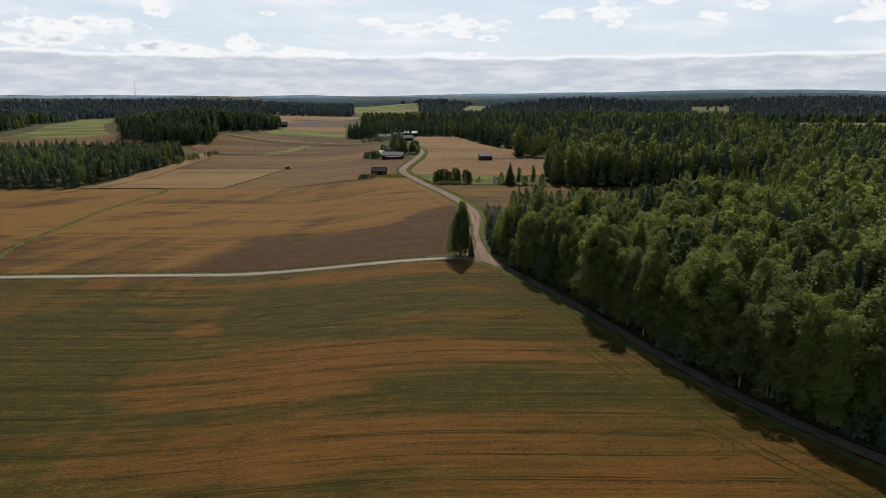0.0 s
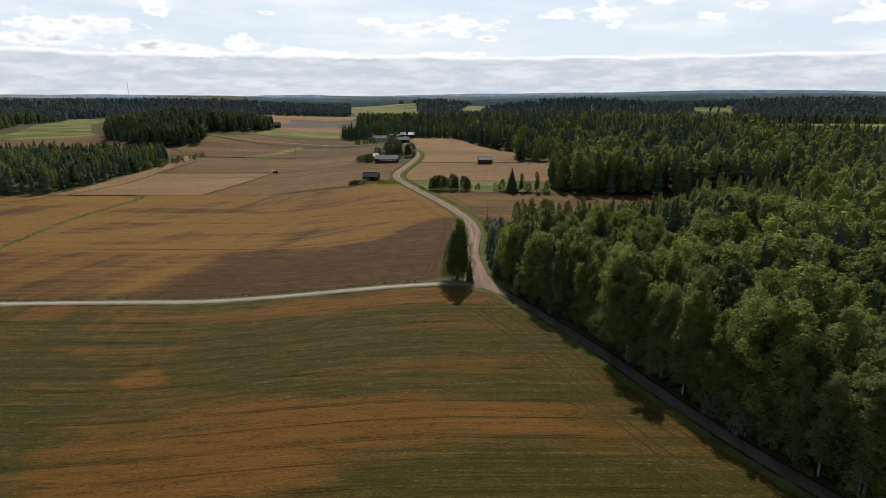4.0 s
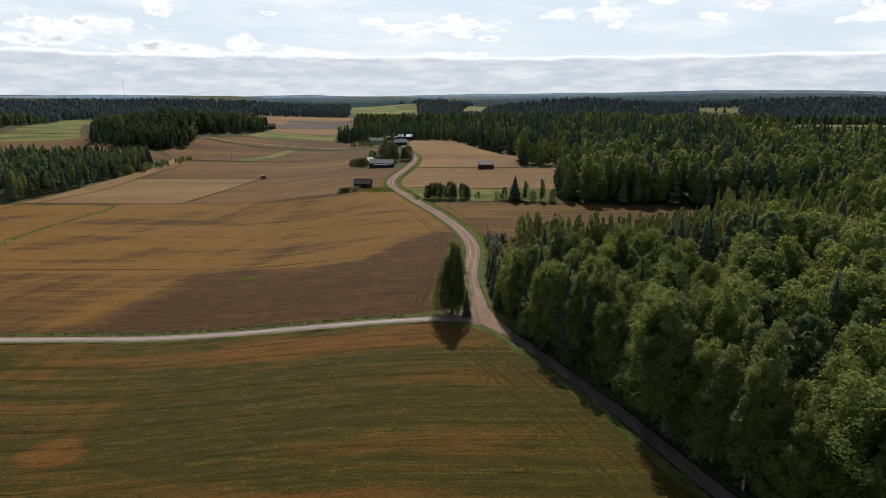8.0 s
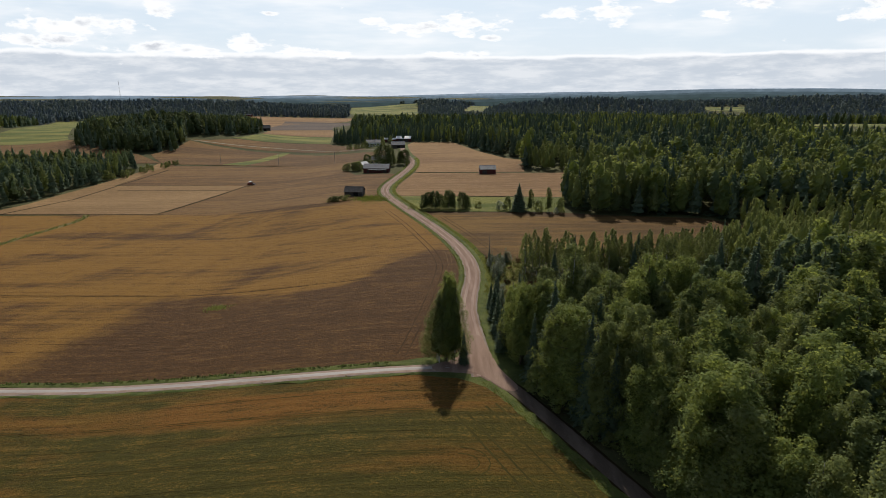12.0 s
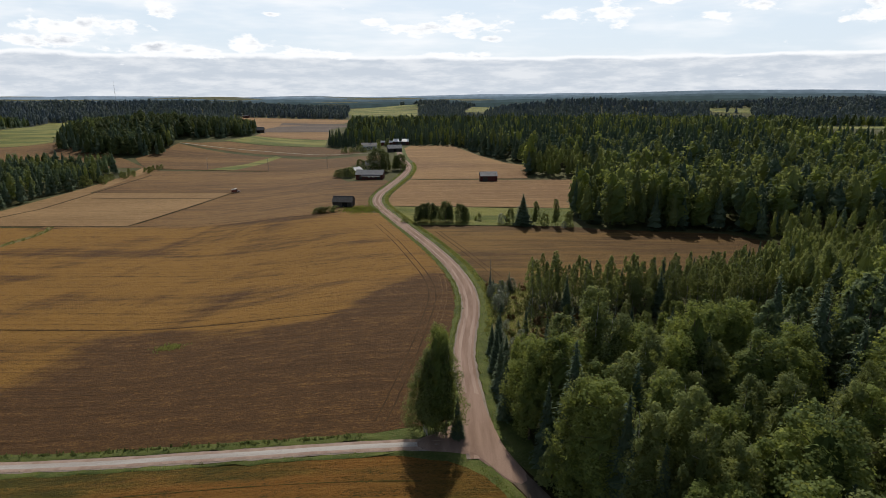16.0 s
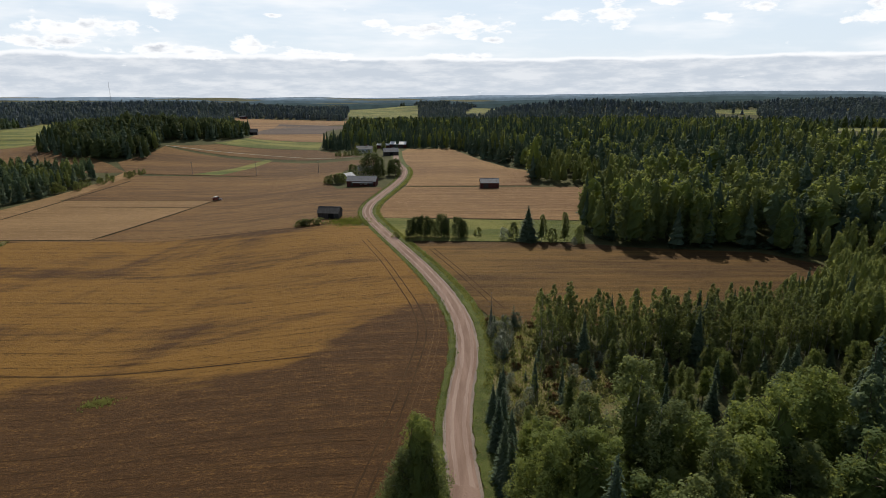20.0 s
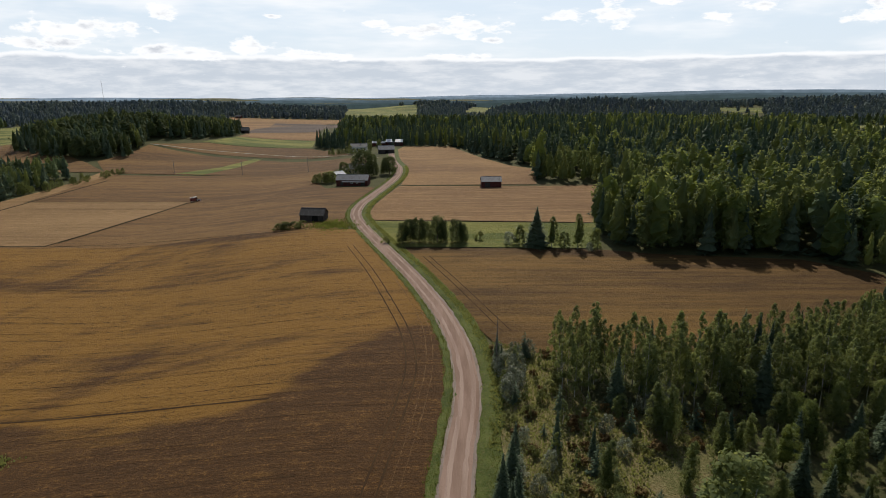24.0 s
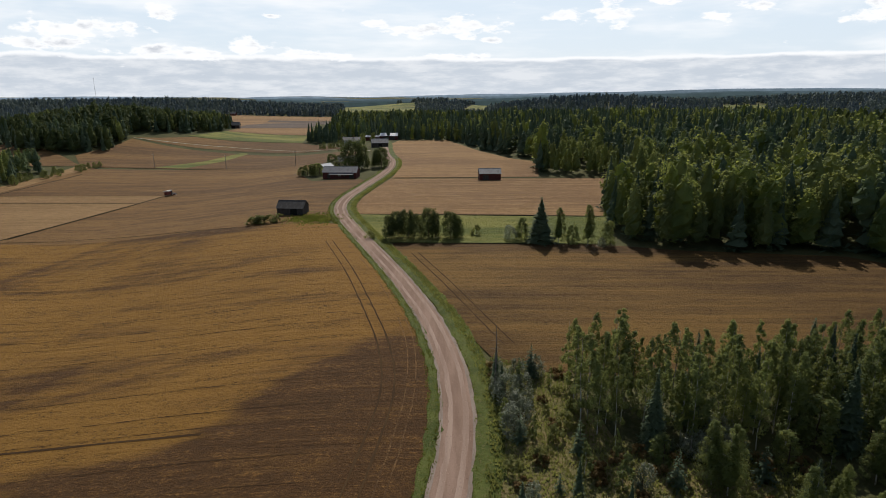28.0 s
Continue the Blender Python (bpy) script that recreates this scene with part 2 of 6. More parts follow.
    M["crop_right"] = field_mat("dull_ripe_crop", ((0.070, 0.038, 0.0125), (0.186, 0.105, 0.027), (0.110, 0.062, 0.0205)), 0.020, 10, 2, 3.0, (0.42, 0.64), rows=0.25)
    M["crop_far"] = field_mat("ripe_barley", ((0.102, 0.056, 0.024), (0.198, 0.112, 0.040), (0.168, 0.099, 0.039)), 0.010, -12, 1, 3.5, (0.40, 0.62), rows=0.25)
    M["stubble"] = field_mat("pale_stubble", ((0.215, 0.130, 0.056), (0.265, 0.164, 0.073), (0.27, 0.174, 0.083)), 0.02, 5, 1, 4.0, (0.40, 0.62), rows=0.3)
    M["stubble_red"] = field_mat("reddish_stubble", ((0.180, 0.100, 0.044), (0.258, 0.152, 0.064), (0.27, 0.172, 0.084)), 0.018, -4, 2, 4.0, (0.40, 0.62), rows=0.38)
    M["pasture"] = field_mat("green_pasture", ((0.085, 0.105, 0.024), (0.205, 0.195, 0.050), (0.16, 0.160, 0.048)), 0.03, 0, 0, 2.0, (0.40, 0.62), rows=0.2)
    M["plough"] = field_mat("ploughed_soil", ((0.085, 0.062, 0.050), (0.115, 0.086, 0.068), (0.12, 0.09, 0.07)), 0.01, 0, 0, 4.0, (0.40, 0.62), rows=0.3)

    k = Nodes("rough_ground")
    a = k.noise(k.pos(), 0.05, 4, 0.6)
    b = k.noise(k.pos(), 0.9, 5, 0.7)
    c = k.mix(k.ramp(a, 0.35, 0.65), (0.055, 0.060, 0.024), (0.085, 0.086, 0.034))
    c = k.mix(k.ramp(b, 0.45, 0.75), c, (0.115, 0.096, 0.046))
    c = k.mix(k.ramp(b, 0.42, 0.25), c, (0.042, 0.042, 0.020))
    M["ground"] = k.done(c, 0.95, 0, k.bump(b, 0.8, 0.4), spec=0.1)

    k = Nodes("verge_grass")
    a = k.noise(k.pos(), 0.25, 4, 0.6)
    b = k.noise(k.pos(), 3.0, 4, 0.7)
    c = k.mix(k.ramp(a, 0.35, 0.65), (0.055, 0.075, 0.016), (0.100, 0.120, 0.028))
    c = k.mix(k.ramp(b, 0.50, 0.72), c, (0.140, 0.120, 0.048))
    M["grass"] = k.done(c, 0.9, 0, k.bump(b, 0.8, 0.25), leaf=0.0, spec=0.15)

    k = Nodes("rank_dry_grass")
    a = k.noise(k.pos(), 0.22, 4, 0.6)
    b = k.noise(k.pos(), 2.5, 5, 0.75)
    c = k.mix(k.ramp(a, 0.36, 0.64), (0.125, 0.124, 0.044), (0.200, 0.160, 0.072))
    c = k.mix(k.ramp(b, 0.45, 0.75), c, (0.270, 0.230, 0.120))
    c = k.mix(k.ramp(b, 0.45, 0.25), c, (0.060, 0.056, 0.024))
    M["rank"] = k.done(c, 0.95, 0, k.bump(b, 0.9, 0.4), spec=0.1)

    def gravel(name, base, pale, sx, sy):
        k = Nodes(name)
        a = k.noise(k.pos(sx, sy), 0.35, 4, 0.6)
        b = k.noise(k.pos(), 6.0, 4, 0.75)
        c = k.mix(k.ramp(a, 0.35, 0.65), base, pale)
        c = k.mix(k.ramp(b, 0.55, 0.75), c, tuple(min(1, x * 1.35) for x in pale))
        c = k.mix(k.ramp(b, 0.45, 0.28), c, tuple(x * 0.6 for x in base))
        return k.done(c, 0.95, 0, k.bump(b, 0.5, 0.05), spec=0.06)

    M["gravel"] = gravel("pinkish_gravel", (0.205, 0.136, 0.102), (0.295, 0.204, 0.158), 1.2, 0.15)
    M["gravel_rut"] = gravel("worn_wheel_gravel", (0.270, 0.190, 0.148), (0.350, 0.258, 0.206), 1.6, 0.12)
    # darker copy of the road gravel, with the forest's shade put into its colour
    M["gravel_shaded"] = gravel("shade_darkened_gravel", (0.095, 0.072, 0.054), (0.150, 0.115, 0.088), 1.2, 0.3)
    M["gravel_edge"] = gravel("grey_loose_gravel", (0.200, 0.158, 0.130), (0.285, 0.232, 0.195), 1.0, 0.3)
    M["gravel_grey"] = gravel("grey_gravel", (0.330, 0.300, 0.270), (0.430, 0.400, 0.365), 0.15, 1.2)
    M["soil"] = gravel("dark_soil", (0.030, 0.022, 0.010), (0.050, 0.036, 0.016), 0.3, 0.3)
    M["crop_dark"] = gravel("trodden_crop", (0.048, 0.028, 0.014), (0.075, 0.045, 0.020), 0.3, 0.3)
    # soil of the tramlines, darkened by the standing crop's shade painted in
    M["tram"] = gravel("shaded_tramline_soil", (0.044, 0.038, 0.010), (0.072, 0.058, 0.015), 0.3, 0.3)
    M["straw"] = gravel("pale_straw", (0.285, 0.180, 0.086), (0.340, 0.225, 0.115), 0.3, 0.3)

    def leaf(name, dark, light, trans, amount, rough=0.75, spec=0.12):
        k = Nodes(name)
        a = k.noise(k.pos(1, 1, 0.35), 0.16, 2, 0.5)
        i = k.island()
        o = k.rand()
        f = k.math("ADD", k.math("MULTIPLY", k.ramp(a, 0.32, 0.68), 0.75), k.math("MULTIPLY", i, 0.25))
        f = k.math("ADD", f, k.math("MULTIPLY", k.math("SUBTRACT", o, 0.5), 0.45))
        c = k.mix(f, dark, light)
        t = k.mix(f, tuple(x * 0.6 for x in trans), trans)
        return k.done(c, rough, 0, None, amount, t, spec)

    M["leaf_birch"] = leaf("birch_leaves", (0.106, 0.138, 0.057), (0.209, 0.241, 0.090), (0.418, 0.443, 0.128), 0.46)
    M["leaf_aspen"] = leaf("aspen_leaves", (0.095, 0.135, 0.047), (0.207, 0.249, 0.075), (0.447, 0.483, 0.110), 0.46)
    # maple green; on the hill wood it also stands in for a cloud's shade
    M["leaf_dark"] = leaf("maple_and_shaded_leaves", (0.045, 0.066, 0.026), (0.085, 0.110, 0.042), (0.160, 0.185, 0.055), 0.42)
    # ridges glow of themselves; haze is painted as a paler, bluer colour each step back
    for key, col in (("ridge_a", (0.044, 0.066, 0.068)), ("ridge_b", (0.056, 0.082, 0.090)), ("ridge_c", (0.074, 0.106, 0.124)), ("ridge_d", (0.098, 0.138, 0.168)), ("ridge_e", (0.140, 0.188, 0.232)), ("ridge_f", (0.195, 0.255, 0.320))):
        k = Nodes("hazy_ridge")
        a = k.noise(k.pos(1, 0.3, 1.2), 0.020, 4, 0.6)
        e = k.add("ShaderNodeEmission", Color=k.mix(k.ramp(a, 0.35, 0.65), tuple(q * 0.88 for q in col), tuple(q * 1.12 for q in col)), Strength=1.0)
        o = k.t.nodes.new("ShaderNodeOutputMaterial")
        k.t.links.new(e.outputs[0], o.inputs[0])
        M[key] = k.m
    M["leaf_willow"] = leaf("willow_leaves", (0.140, 0.160, 0.115), (0.250, 0.270, 0.200), (0.250, 0.285, 0.130), 0.35, 0.5, 0.4)
    M["needles"] = leaf("spruce_needles", (0.066, 0.099, 0.062), (0.129, 0.170, 0.099), (0.217, 0.272, 0.137), 0.32)
    # foliage of the far woods: the blue-grey of distance haze is put into the colour
    M["needles_far"] = leaf("haze_tinted_spruce_needles", (0.102, 0.132, 0.144), (0.152, 0.186, 0.194), (0.223, 0.268, 0.261), 0.30)
    M["leaf_far"] = leaf("haze_tinted_birch_leaves", (0.119, 0.149, 0.142), (0.191, 0.222, 0.194), (0.298, 0.343, 0.257), 0.35)
    M["pine"] = leaf("pine_needles", (0.092, 0.134, 0.069), (0.165, 0.209, 0.106), (0.298, 0.355, 0.131), 0.40)
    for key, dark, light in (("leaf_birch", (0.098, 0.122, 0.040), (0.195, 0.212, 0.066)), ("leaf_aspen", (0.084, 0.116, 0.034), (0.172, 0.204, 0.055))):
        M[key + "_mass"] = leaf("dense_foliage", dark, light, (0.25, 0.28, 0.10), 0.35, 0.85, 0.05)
    M["shrub"] = leaf("bramble_leaves", (0.100, 0.118, 0.040), (0.195, 0.200, 0.076), (0.340, 0.350, 0.095), 0.45)
    M["fern"] = leaf("dry_fern", (0.110, 0.070, 0.028), (0.200, 0.135, 0.050), (0.200, 0.120, 0.035), 0.3)
    M["blade"] = leaf("grass_blades", (0.075, 0.098, 0.022), (0.150, 0.162, 0.048), (0.260, 0.285, 0.055), 0.5)

    def bark(name, base, mark):
        k = Nodes(name)
        a = k.noise(k.local(3, 3, 0.9), 1.6, 4, 0.6)
        c = k.mix(k.ramp(a, 0.50, 0.62), base, mark)
        return k.done(c, 0.85, 0, k.bump(a, 0.5, 0.03))

    M["bark_birch"] = bark("white_birch_bark", (0.52, 0.49, 0.44), (0.07, 0.06, 0.05))
    M["bark_dark"] = bark("brown_bark", (0.115, 0.085, 0.060), (0.055, 0.042, 0.032))
    M["dead_wood"] = bark("grey_dead_wood", (0.23, 0.21, 0.19), (0.10, 0.09, 0.08))

    def planks(name, base, worn, s=5.0):
        k = Nodes(name)
        a = k.noise(k.local(s, s, 0.35), 1.0, 4, 0.6)
        b = k.noise(k.local(), 0.7, 3, 0.6)
        c = k.mix(k.ramp(a, 0.35, 0.7), base, worn)
        c = k.mix(k.ramp(b, 0.55, 0.75, 0.0, 0.5), c, tuple(x * 0.6 for x in base))
        c = k.mix(k.math("MULTIPLY", k.rand(), 0.25), c, tuple(x * 0.75 for x in worn))
        return k.done(c, 0.85, 0, k.bump(a, 0.4, 0.02))

    M["red_wood"] = planks("falu_red_boards", (0.085, 0.022, 0.017), (0.115, 0.038, 0.029))
    M["old_wood"] = planks("unpainted_grey_boards", (0.044, 0.037, 0.032), (0.078, 0.068, 0.060))
    M["white_wood"] = planks("white_painted_boards", (0.72, 0.72, 0.70), (0.80, 0.80, 0.78))
    M["yellow_wood"] = planks("pale_yellow_boards", (0.62, 0.52, 0.34), (0.70, 0.62, 0.44))

    def tin(name, base, rust, metal=0.6, rough=0.42):
        k = Nodes(name)
        a = k.noise(k.local(1.6, 0.25, 1.6), 0.9, 4, 0.6)
        c = k.mix(k.ramp(a, 0.45, 0.7), base, rust)
        return k.done(c, rough, metal, k.bump(a, 0.1, 0.02), spec=0.25)

    M["tin"] = tin("weathered_tin", (0.150, 0.158, 0.175), (0.095, 0.092, 0.092), 0.0, 0.62)
    M["tin_pale"] = tin("bright_sheet_metal", (0.70, 0.70, 0.70), (0.60, 0.59, 0.57), 0.0, 0.6)
    M["tin_dark"] = tin("dark_sheet_metal", (0.075, 0.078, 0.085), (0.05, 0.05, 0.05), 0.0, 0.65)
    M["shingle"] = tin("old_dark_shingles", (0.070, 0.064, 0.058), (0.105, 0.098, 0.088), 0.0, 0.85)
    M["brick"] = tin("red_brick", (0.30, 0.12, 0.08), (0.22, 0.09, 0.06), 0.0, 0.85)

    def plain(name, col, rough=0.6, metal=0.0):
        k = Nodes(name)
        a = k.noise(k.local(), 3.0, 3, 0.6)
        return k.done(k.mix(k.ramp(a, 0.4, 0.7), col, tuple(x * 0.75 for x in col)), rough, metal)

    # flat near-black that stands for the unlit inside of an open doorway
    M["dark"] = plain("dark_opening", (0.012, 0.011, 0.010), 0.9)
    M["glass"] = plain("window_glass", (0.03, 0.035, 0.04), 0.08)
    M["paint_red"] = plain("red_machine_paint", (0.16, 0.035, 0.025), 0.5)
    M["paint_white"] = plain("white_machine_paint", (0.72, 0.72, 0.70), 0.4)
    M["rubber"] = plain("black_rubber", (0.022, 0.021, 0.020), 0.85)
    M["steel"] = plain("galvanised_steel", (0.40, 0.41, 0.42), 0.45, 0.7)
    M["plastic_dark"] = plain("dark_plastic", (0.03, 0.03, 0.03), 0.6)
    return M


MAT = make_materials()

# ---- helpers for meshes ----
def sm(t):
    t = np.clip(t, 0, 1)
    return t * t * (3 - 2 * t)


def bell(x, y, cx, cy, sx, sy):
    return np.exp(-(((x - cx) / sx) ** 2 + ((y - cy) / sy) ** 2))


def height(x, y):
    """The lie of the land: a shallow valley to the west, wooded rises beyond and low hills to the horizon."""
    x, y = np.asarray(x, float), np.asarray(y, float)
    x0 = -5 - 40 * sm((y - 60) / 100)
    z = -6.5 * sm((x0 - x) / 80) * (1 - 0.75 * sm((y - 380) / 250))
    z = z + 17 * bell(x, y, -300, 490, 85, 100) + 8 * bell(x, y, 260, 400, 170, 150)
    z = z - 12 * sm((y - 650) / 350)
    far = sm((y - 1250) / 700)
    roll = 7 * np.sin(x / 210 + 0.7) * np.cos(y / 260 + 0.3) + 5 * np.sin(x / 120 - y / 190)
    z = z + far * roll * 0.8
    z = z + 22 * bell(x, y, -680, 1500, 300, 200) + 19 * bell(x, y, -1150, 1350, 330, 230) + 10 * bell(x, y, -1100, 1000, 300, 200)
    z = z + 24 * bell(x, y, 330, 1320, 210, 150) + 30 * bell(x, y, 1020, 1450, 480, 250) + 12 * bell(x, y, -60, 1850, 160, 90)
    return z


def mesh_from(name, verts, faces, mats, smooth=False, idx=None, normals=None):
    me = bpy.data.meshes.new(name)
    verts = np.asarray(verts, np.float32)
    faces = np.asarray(faces, np.int32)
    n, w = faces.shape
    me.vertices.add(len(verts))
    me.vertices.foreach_set("co", verts.ravel())
    me.loops.add(n * w)
    me.loops.foreach_set("vertex_index", faces.ravel())
    me.polygons.add(n)
    me.polygons.foreach_set("loop_start", np.arange(0, n * w, w, dtype=np.int32))
    me.polygons.foreach_set("loop_total", np.full(n, w, np.int32))
    if idx is not None:
        me.polygons.foreach_set("material_index", np.asarray(idx, np.int32))
    me.polygons.foreach_set("use_smooth", np.full(n, smooth))
    for m in mats if isinstance(mats, (list, tuple)) else [mats]:
        me.materials.append(m)
    if normals is not None:
        at = me.attributes.new("custom_normal", "FLOAT_VECTOR", "POINT")
        at.data.foreach_set("vector", np.asarray(normals, np.float32).ravel())
    me.update(calc_edges=True)
    return me


def grid_mesh(name, X, Y, Z, m):
    r, c = X.shape
    v = np.stack([X.ravel(), Y.ravel(), Z.ravel()], 1)
    i = np.arange(r * c).reshape(r, c)
    f = np.stack([i[:-1, :-1].ravel(), i[:-1, 1:].ravel(), i[1:, 1:].ravel(), i[1:, :-1].ravel()], 1)
    return mesh_from(name, v, f, m, True)


def resample(line, n):
    p = np.asarray(line, float)
    s = np.r_[0, np.cumsum(np.hypot(*np.diff(p, axis=0).T))]
    q = np.linspace(0, s[-1], n)
    return np.stack([np.interp(q, s, p[:, 0]), np.interp(q, s, p[:, 1])], 1)


def smooth_line(line, n=120, passes=2):
    p = np.asarray(line, float)
    for _ in range(passes):
        a = p[:-1] * 0.75 + p[1:] * 0.25
        b = p[:-1] * 0.25 + p[1:] * 0.75
        p = np.r_[p[:1], np.stack([a, b], 1).reshape(-1, 2), p[-1:]]
    return resample(p, n)


def sheet(name, left, right, m, up, nu=60, nv=40):
    """A draped sheet between two lines in the plan."""
    a, b = resample(left, nv), resample(right, nv)
    u = np.linspace(0, 1, nu)[None, :, None]
    p = a[:, None] * (1 - u) + b[:, None] * u
    X, Y = p[..., 0], p[..., 1]
    ob = new(name, grid_mesh(name, X, Y, height(X, Y) + up, m))
    return tagged(ob, kind="structure")


def offset(line, d):
    p = np.asarray(line, float)
    t = np.gradient(p, axis=0)
    t /= np.maximum(np.hypot(t[:, 0], t[:, 1])[:, None], 1e-6)
    d = np.asarray(d, float)
    d = d[:, None] if d.ndim else d
    return p + np.stack([t[:, 1], -t[:, 0]], 1) * d


def ribbon(name, line, profile, m, jitter=0.0, seed=0):
    """A strip along a line. profile: (offset to the right, height over the land) across it."""
    rng = np.random.default_rng(seed)
    p = np.asarray(line, float)
    cols = []
    for o, h in profile:
        q = offset(p, o + (rng.normal(0, jitter, len(p)) if jitter else 0.0))
        cols.append(np.column_stack([q, height(q[:, 0], q[:, 1]) + h]))
    c = np.stack(cols, 1)
    return new(name, grid_mesh(name, c[..., 0], c[..., 1], c[..., 2], m))


def part(name, bm, material, parent, label=""):
    me = bpy.data.meshes.new(name)
    bm.to_mesh(me)
    bm.free()
    me.materials.append(material)
    ob = new(name, me)
    ob.parent = parent
    return tagged(ob, label)


def box(bm, cx, cy, cz, sx, sy, sz, bevel=0.0, turn=None):
    m = Matrix.Translation((cx, cy, cz)) @ (turn if turn is not None else Matrix()) @ Matrix.Diagonal((sx, sy, sz, 1))
    r = bmesh.ops.create_cube(bm, size=1.0, matrix=m)
    if bevel:
        es = list({e for v in r["verts"] for e in v.link_edges})
        bmesh.ops.bevel(bm, geom=es, offset=bevel, segments=1, affect="EDGES")
    return bm


def prism(bm, pts, y0, y1):
    """An outline in x and z, drawn from y0 to y1."""
    a = [bm.verts.new((x, y0, z)) for x, z in pts]
    b = [bm.verts.new((x, y1, z)) for x, z in pts]
    n = len(pts)
    bm.faces.new(a[::-1])
    bm.faces.new(b)
    for i in range(n):
        bm.faces.new((a[i], a[(i + 1) % n], b[(i + 1) % n], b[i]))
    bmesh.ops.recalc_face_normals(bm, faces=bm.faces)
    return bm


def tube(bm, p, q, r0, r1, seg=6):
    p, q = Vector(p), Vector(q)
    m = Matrix.Translation((p + q) / 2) @ (q - p).to_track_quat("Z", "Y").to_matrix().to_4x4()
    bmesh.ops.create_cone(bm, cap_ends=True, segments=seg, radius1=r0, radius2=r1, depth=(q - p).length, matrix=m)
    return bm


# ---- ground ----
def spaced(lo, hi, fine, near):
    v, out = 0.0, [0.0]
    while v < hi:
        v += fine * (1 + max(0, v - near) / near * 1.5)
        out.append(v)
    up = np.array(out)
    v, out = 0.0, []
    while v > lo:
        v -= fine * (1 + max(0, -v - near) / near * 1.5)
        out.append(v)
    return np.r_[np.array(out)[::-1], up]


gx = spaced(-4700, 4700, 7, 250)
gy = spaced(-900, 4900, 7, 300)
GX, GY = np.meshgrid(gx, gy)
tagged(new("ground", grid_mesh("ground", GX, GY, height(GX, GY) - 0.16, MAT["ground"])), "rough grassy open land and woodland floor", "ground", kind="structure")

# ---- roads ----
MAIN_C = [(0.6, -24), (0.4, -19), (0.0, -13), (-0.6, -4), (-1.1, 3), (-1.25, 10), (-0.35, 20), (0.95, 30), (1.3, 38), (1.0, 45), (0.4, 52), (-1.1, 60), (-3.2, 70), (-6.6, 81),
          (-10.4, 93), (-16.6, 110), (-24.4, 131), (-31.2, 150), (-35.4, 163), (-37.4, 175), (-37.6, 190), (-35.6, 207), (-32.2, 235), (-29.4, 262), (-29.2, 285), (-31, 307),
          (-35, 326), (-38, 342), (-41, 365), (-44, 395), (-47, 425), (-50, 440)]
MAIN = smooth_line(MAIN_C, 260)
SOUTH = smooth_line([(0.6, -21), (4.6, -27), (8.6, -35), (13.6, -46), (19.6, -59), (26.8, -79), (33.6, -95), (39.5, -106), (44.5, -114.5), (52, -124), (66, -140), (90, -166), (130, -205)], 160)
WEST = smooth_line([(-0.8, -20.4), (-10, -20.6), (-30, -20.6), (-50, -19.2), (-75, -17.6), (-100, -17.8), (-130, -19.2), (-170, -20.6), (-260, -24), (-420, -30)], 160)
FARROAD = smooth_line([(-50, 361), (-60, 378), (-71, 395), (-91, 407), (-113, 421), (-144, 432), (-177, 442), (-231, 442), (-247, 440)], 80)


def road(name, line, half, mats, label, edge=0.7):
    base = tagged(ribbon(name, line, [(-half, 0.05), (-half * 0.55, 0.13), (0, 0.16), (half * 0.55, 0.13), (half, 0.05)], mats[0], 0.05, 3), label, "road", kind="structure")
    for k, s in enumerate((-1, 1)):
        e = ribbon("loose_gravel", line, [(s * half - 0.30, 0.075), (s * half, 0.10), (s * half + 0.22, 0.045)], mats[2], 0.06, 5 + k)
        e.parent = base
        w = ribbon("wheel_track", line, [(s * 0.85 - 0.42, 0.125), (s * 0.85, 0.165), (s * 0.85 + 0.42, 0.125)], mats[1], 0.06, 8 + k)
        w.parent = base
    return base


road("road_main", MAIN, 2.05, (MAT["gravel"], MAT["gravel_rut"], MAT["gravel_edge"]), "pinkish gravel farm road with two worn wheel tracks")
# this road's surface colour already carries the trees' shade
road("road_south", SOUTH[1:], 1.5, (MAT["gravel_shaded"], MAT["gravel_shaded"], MAT["soil"]), "shaded gravel road along the forest edge")
road("road_west", WEST, 1.3, (MAT["gravel_grey"], MAT["gravel_rut"], MAT["gravel_edge"]), "straight narrow pale gravel road between two fields")
road("road_far", FARROAD, 0.75, (MAT["gravel_grey"], MAT["rank"], MAT["rank"]), "distant pale gravel track over the fields")
# the flared mouth of the crossing
rim = [(-2.5, -5), (-2.9, -12), (-4.4, -17), (-9.5, -19.1), (-9.5, -22.0), (-3.5, -22.4), (-0.2, -23.4), (4.4, -30.4), (7.2, -29.0), (3.7, -21.5), (2.7, -16), (1.5, -9), (1.2, -5)]
rim = np.asarray(smooth_line(rim + rim[:1], 90, 3)[:-1])
mid = rim + (np.array([-0.3, -19.5]) - rim) / np.maximum(np.hypot(*(rim - np.array([-0.3, -19.5])).T), 1)[:, None] * 0.7
ring = np.concatenate([np.column_stack([rim, height(rim[:, 0], rim[:, 1]) + 0.055]), np.column_stack([mid, height(mid[:, 0], mid[:, 1]) + 0.175]), [[-0.3, -19.5, float(height(-0.3, -19.5)) + 0.19]]])
n = len(rim)
a, b = np.arange(n), (np.arange(n) + 1) % n
jm = new("road_crossing", mesh_from("road_crossing", ring, np.concatenate([np.stack([a, b, b + n], 1), np.stack([a, b + n, a + n], 1), np.stack([a + n, b + n, np.full(n, 2 * n)], 1)]), MAT["gravel"]))
tagged(jm, "worn gravel crossing of three farm roads", "road", kind="structure")

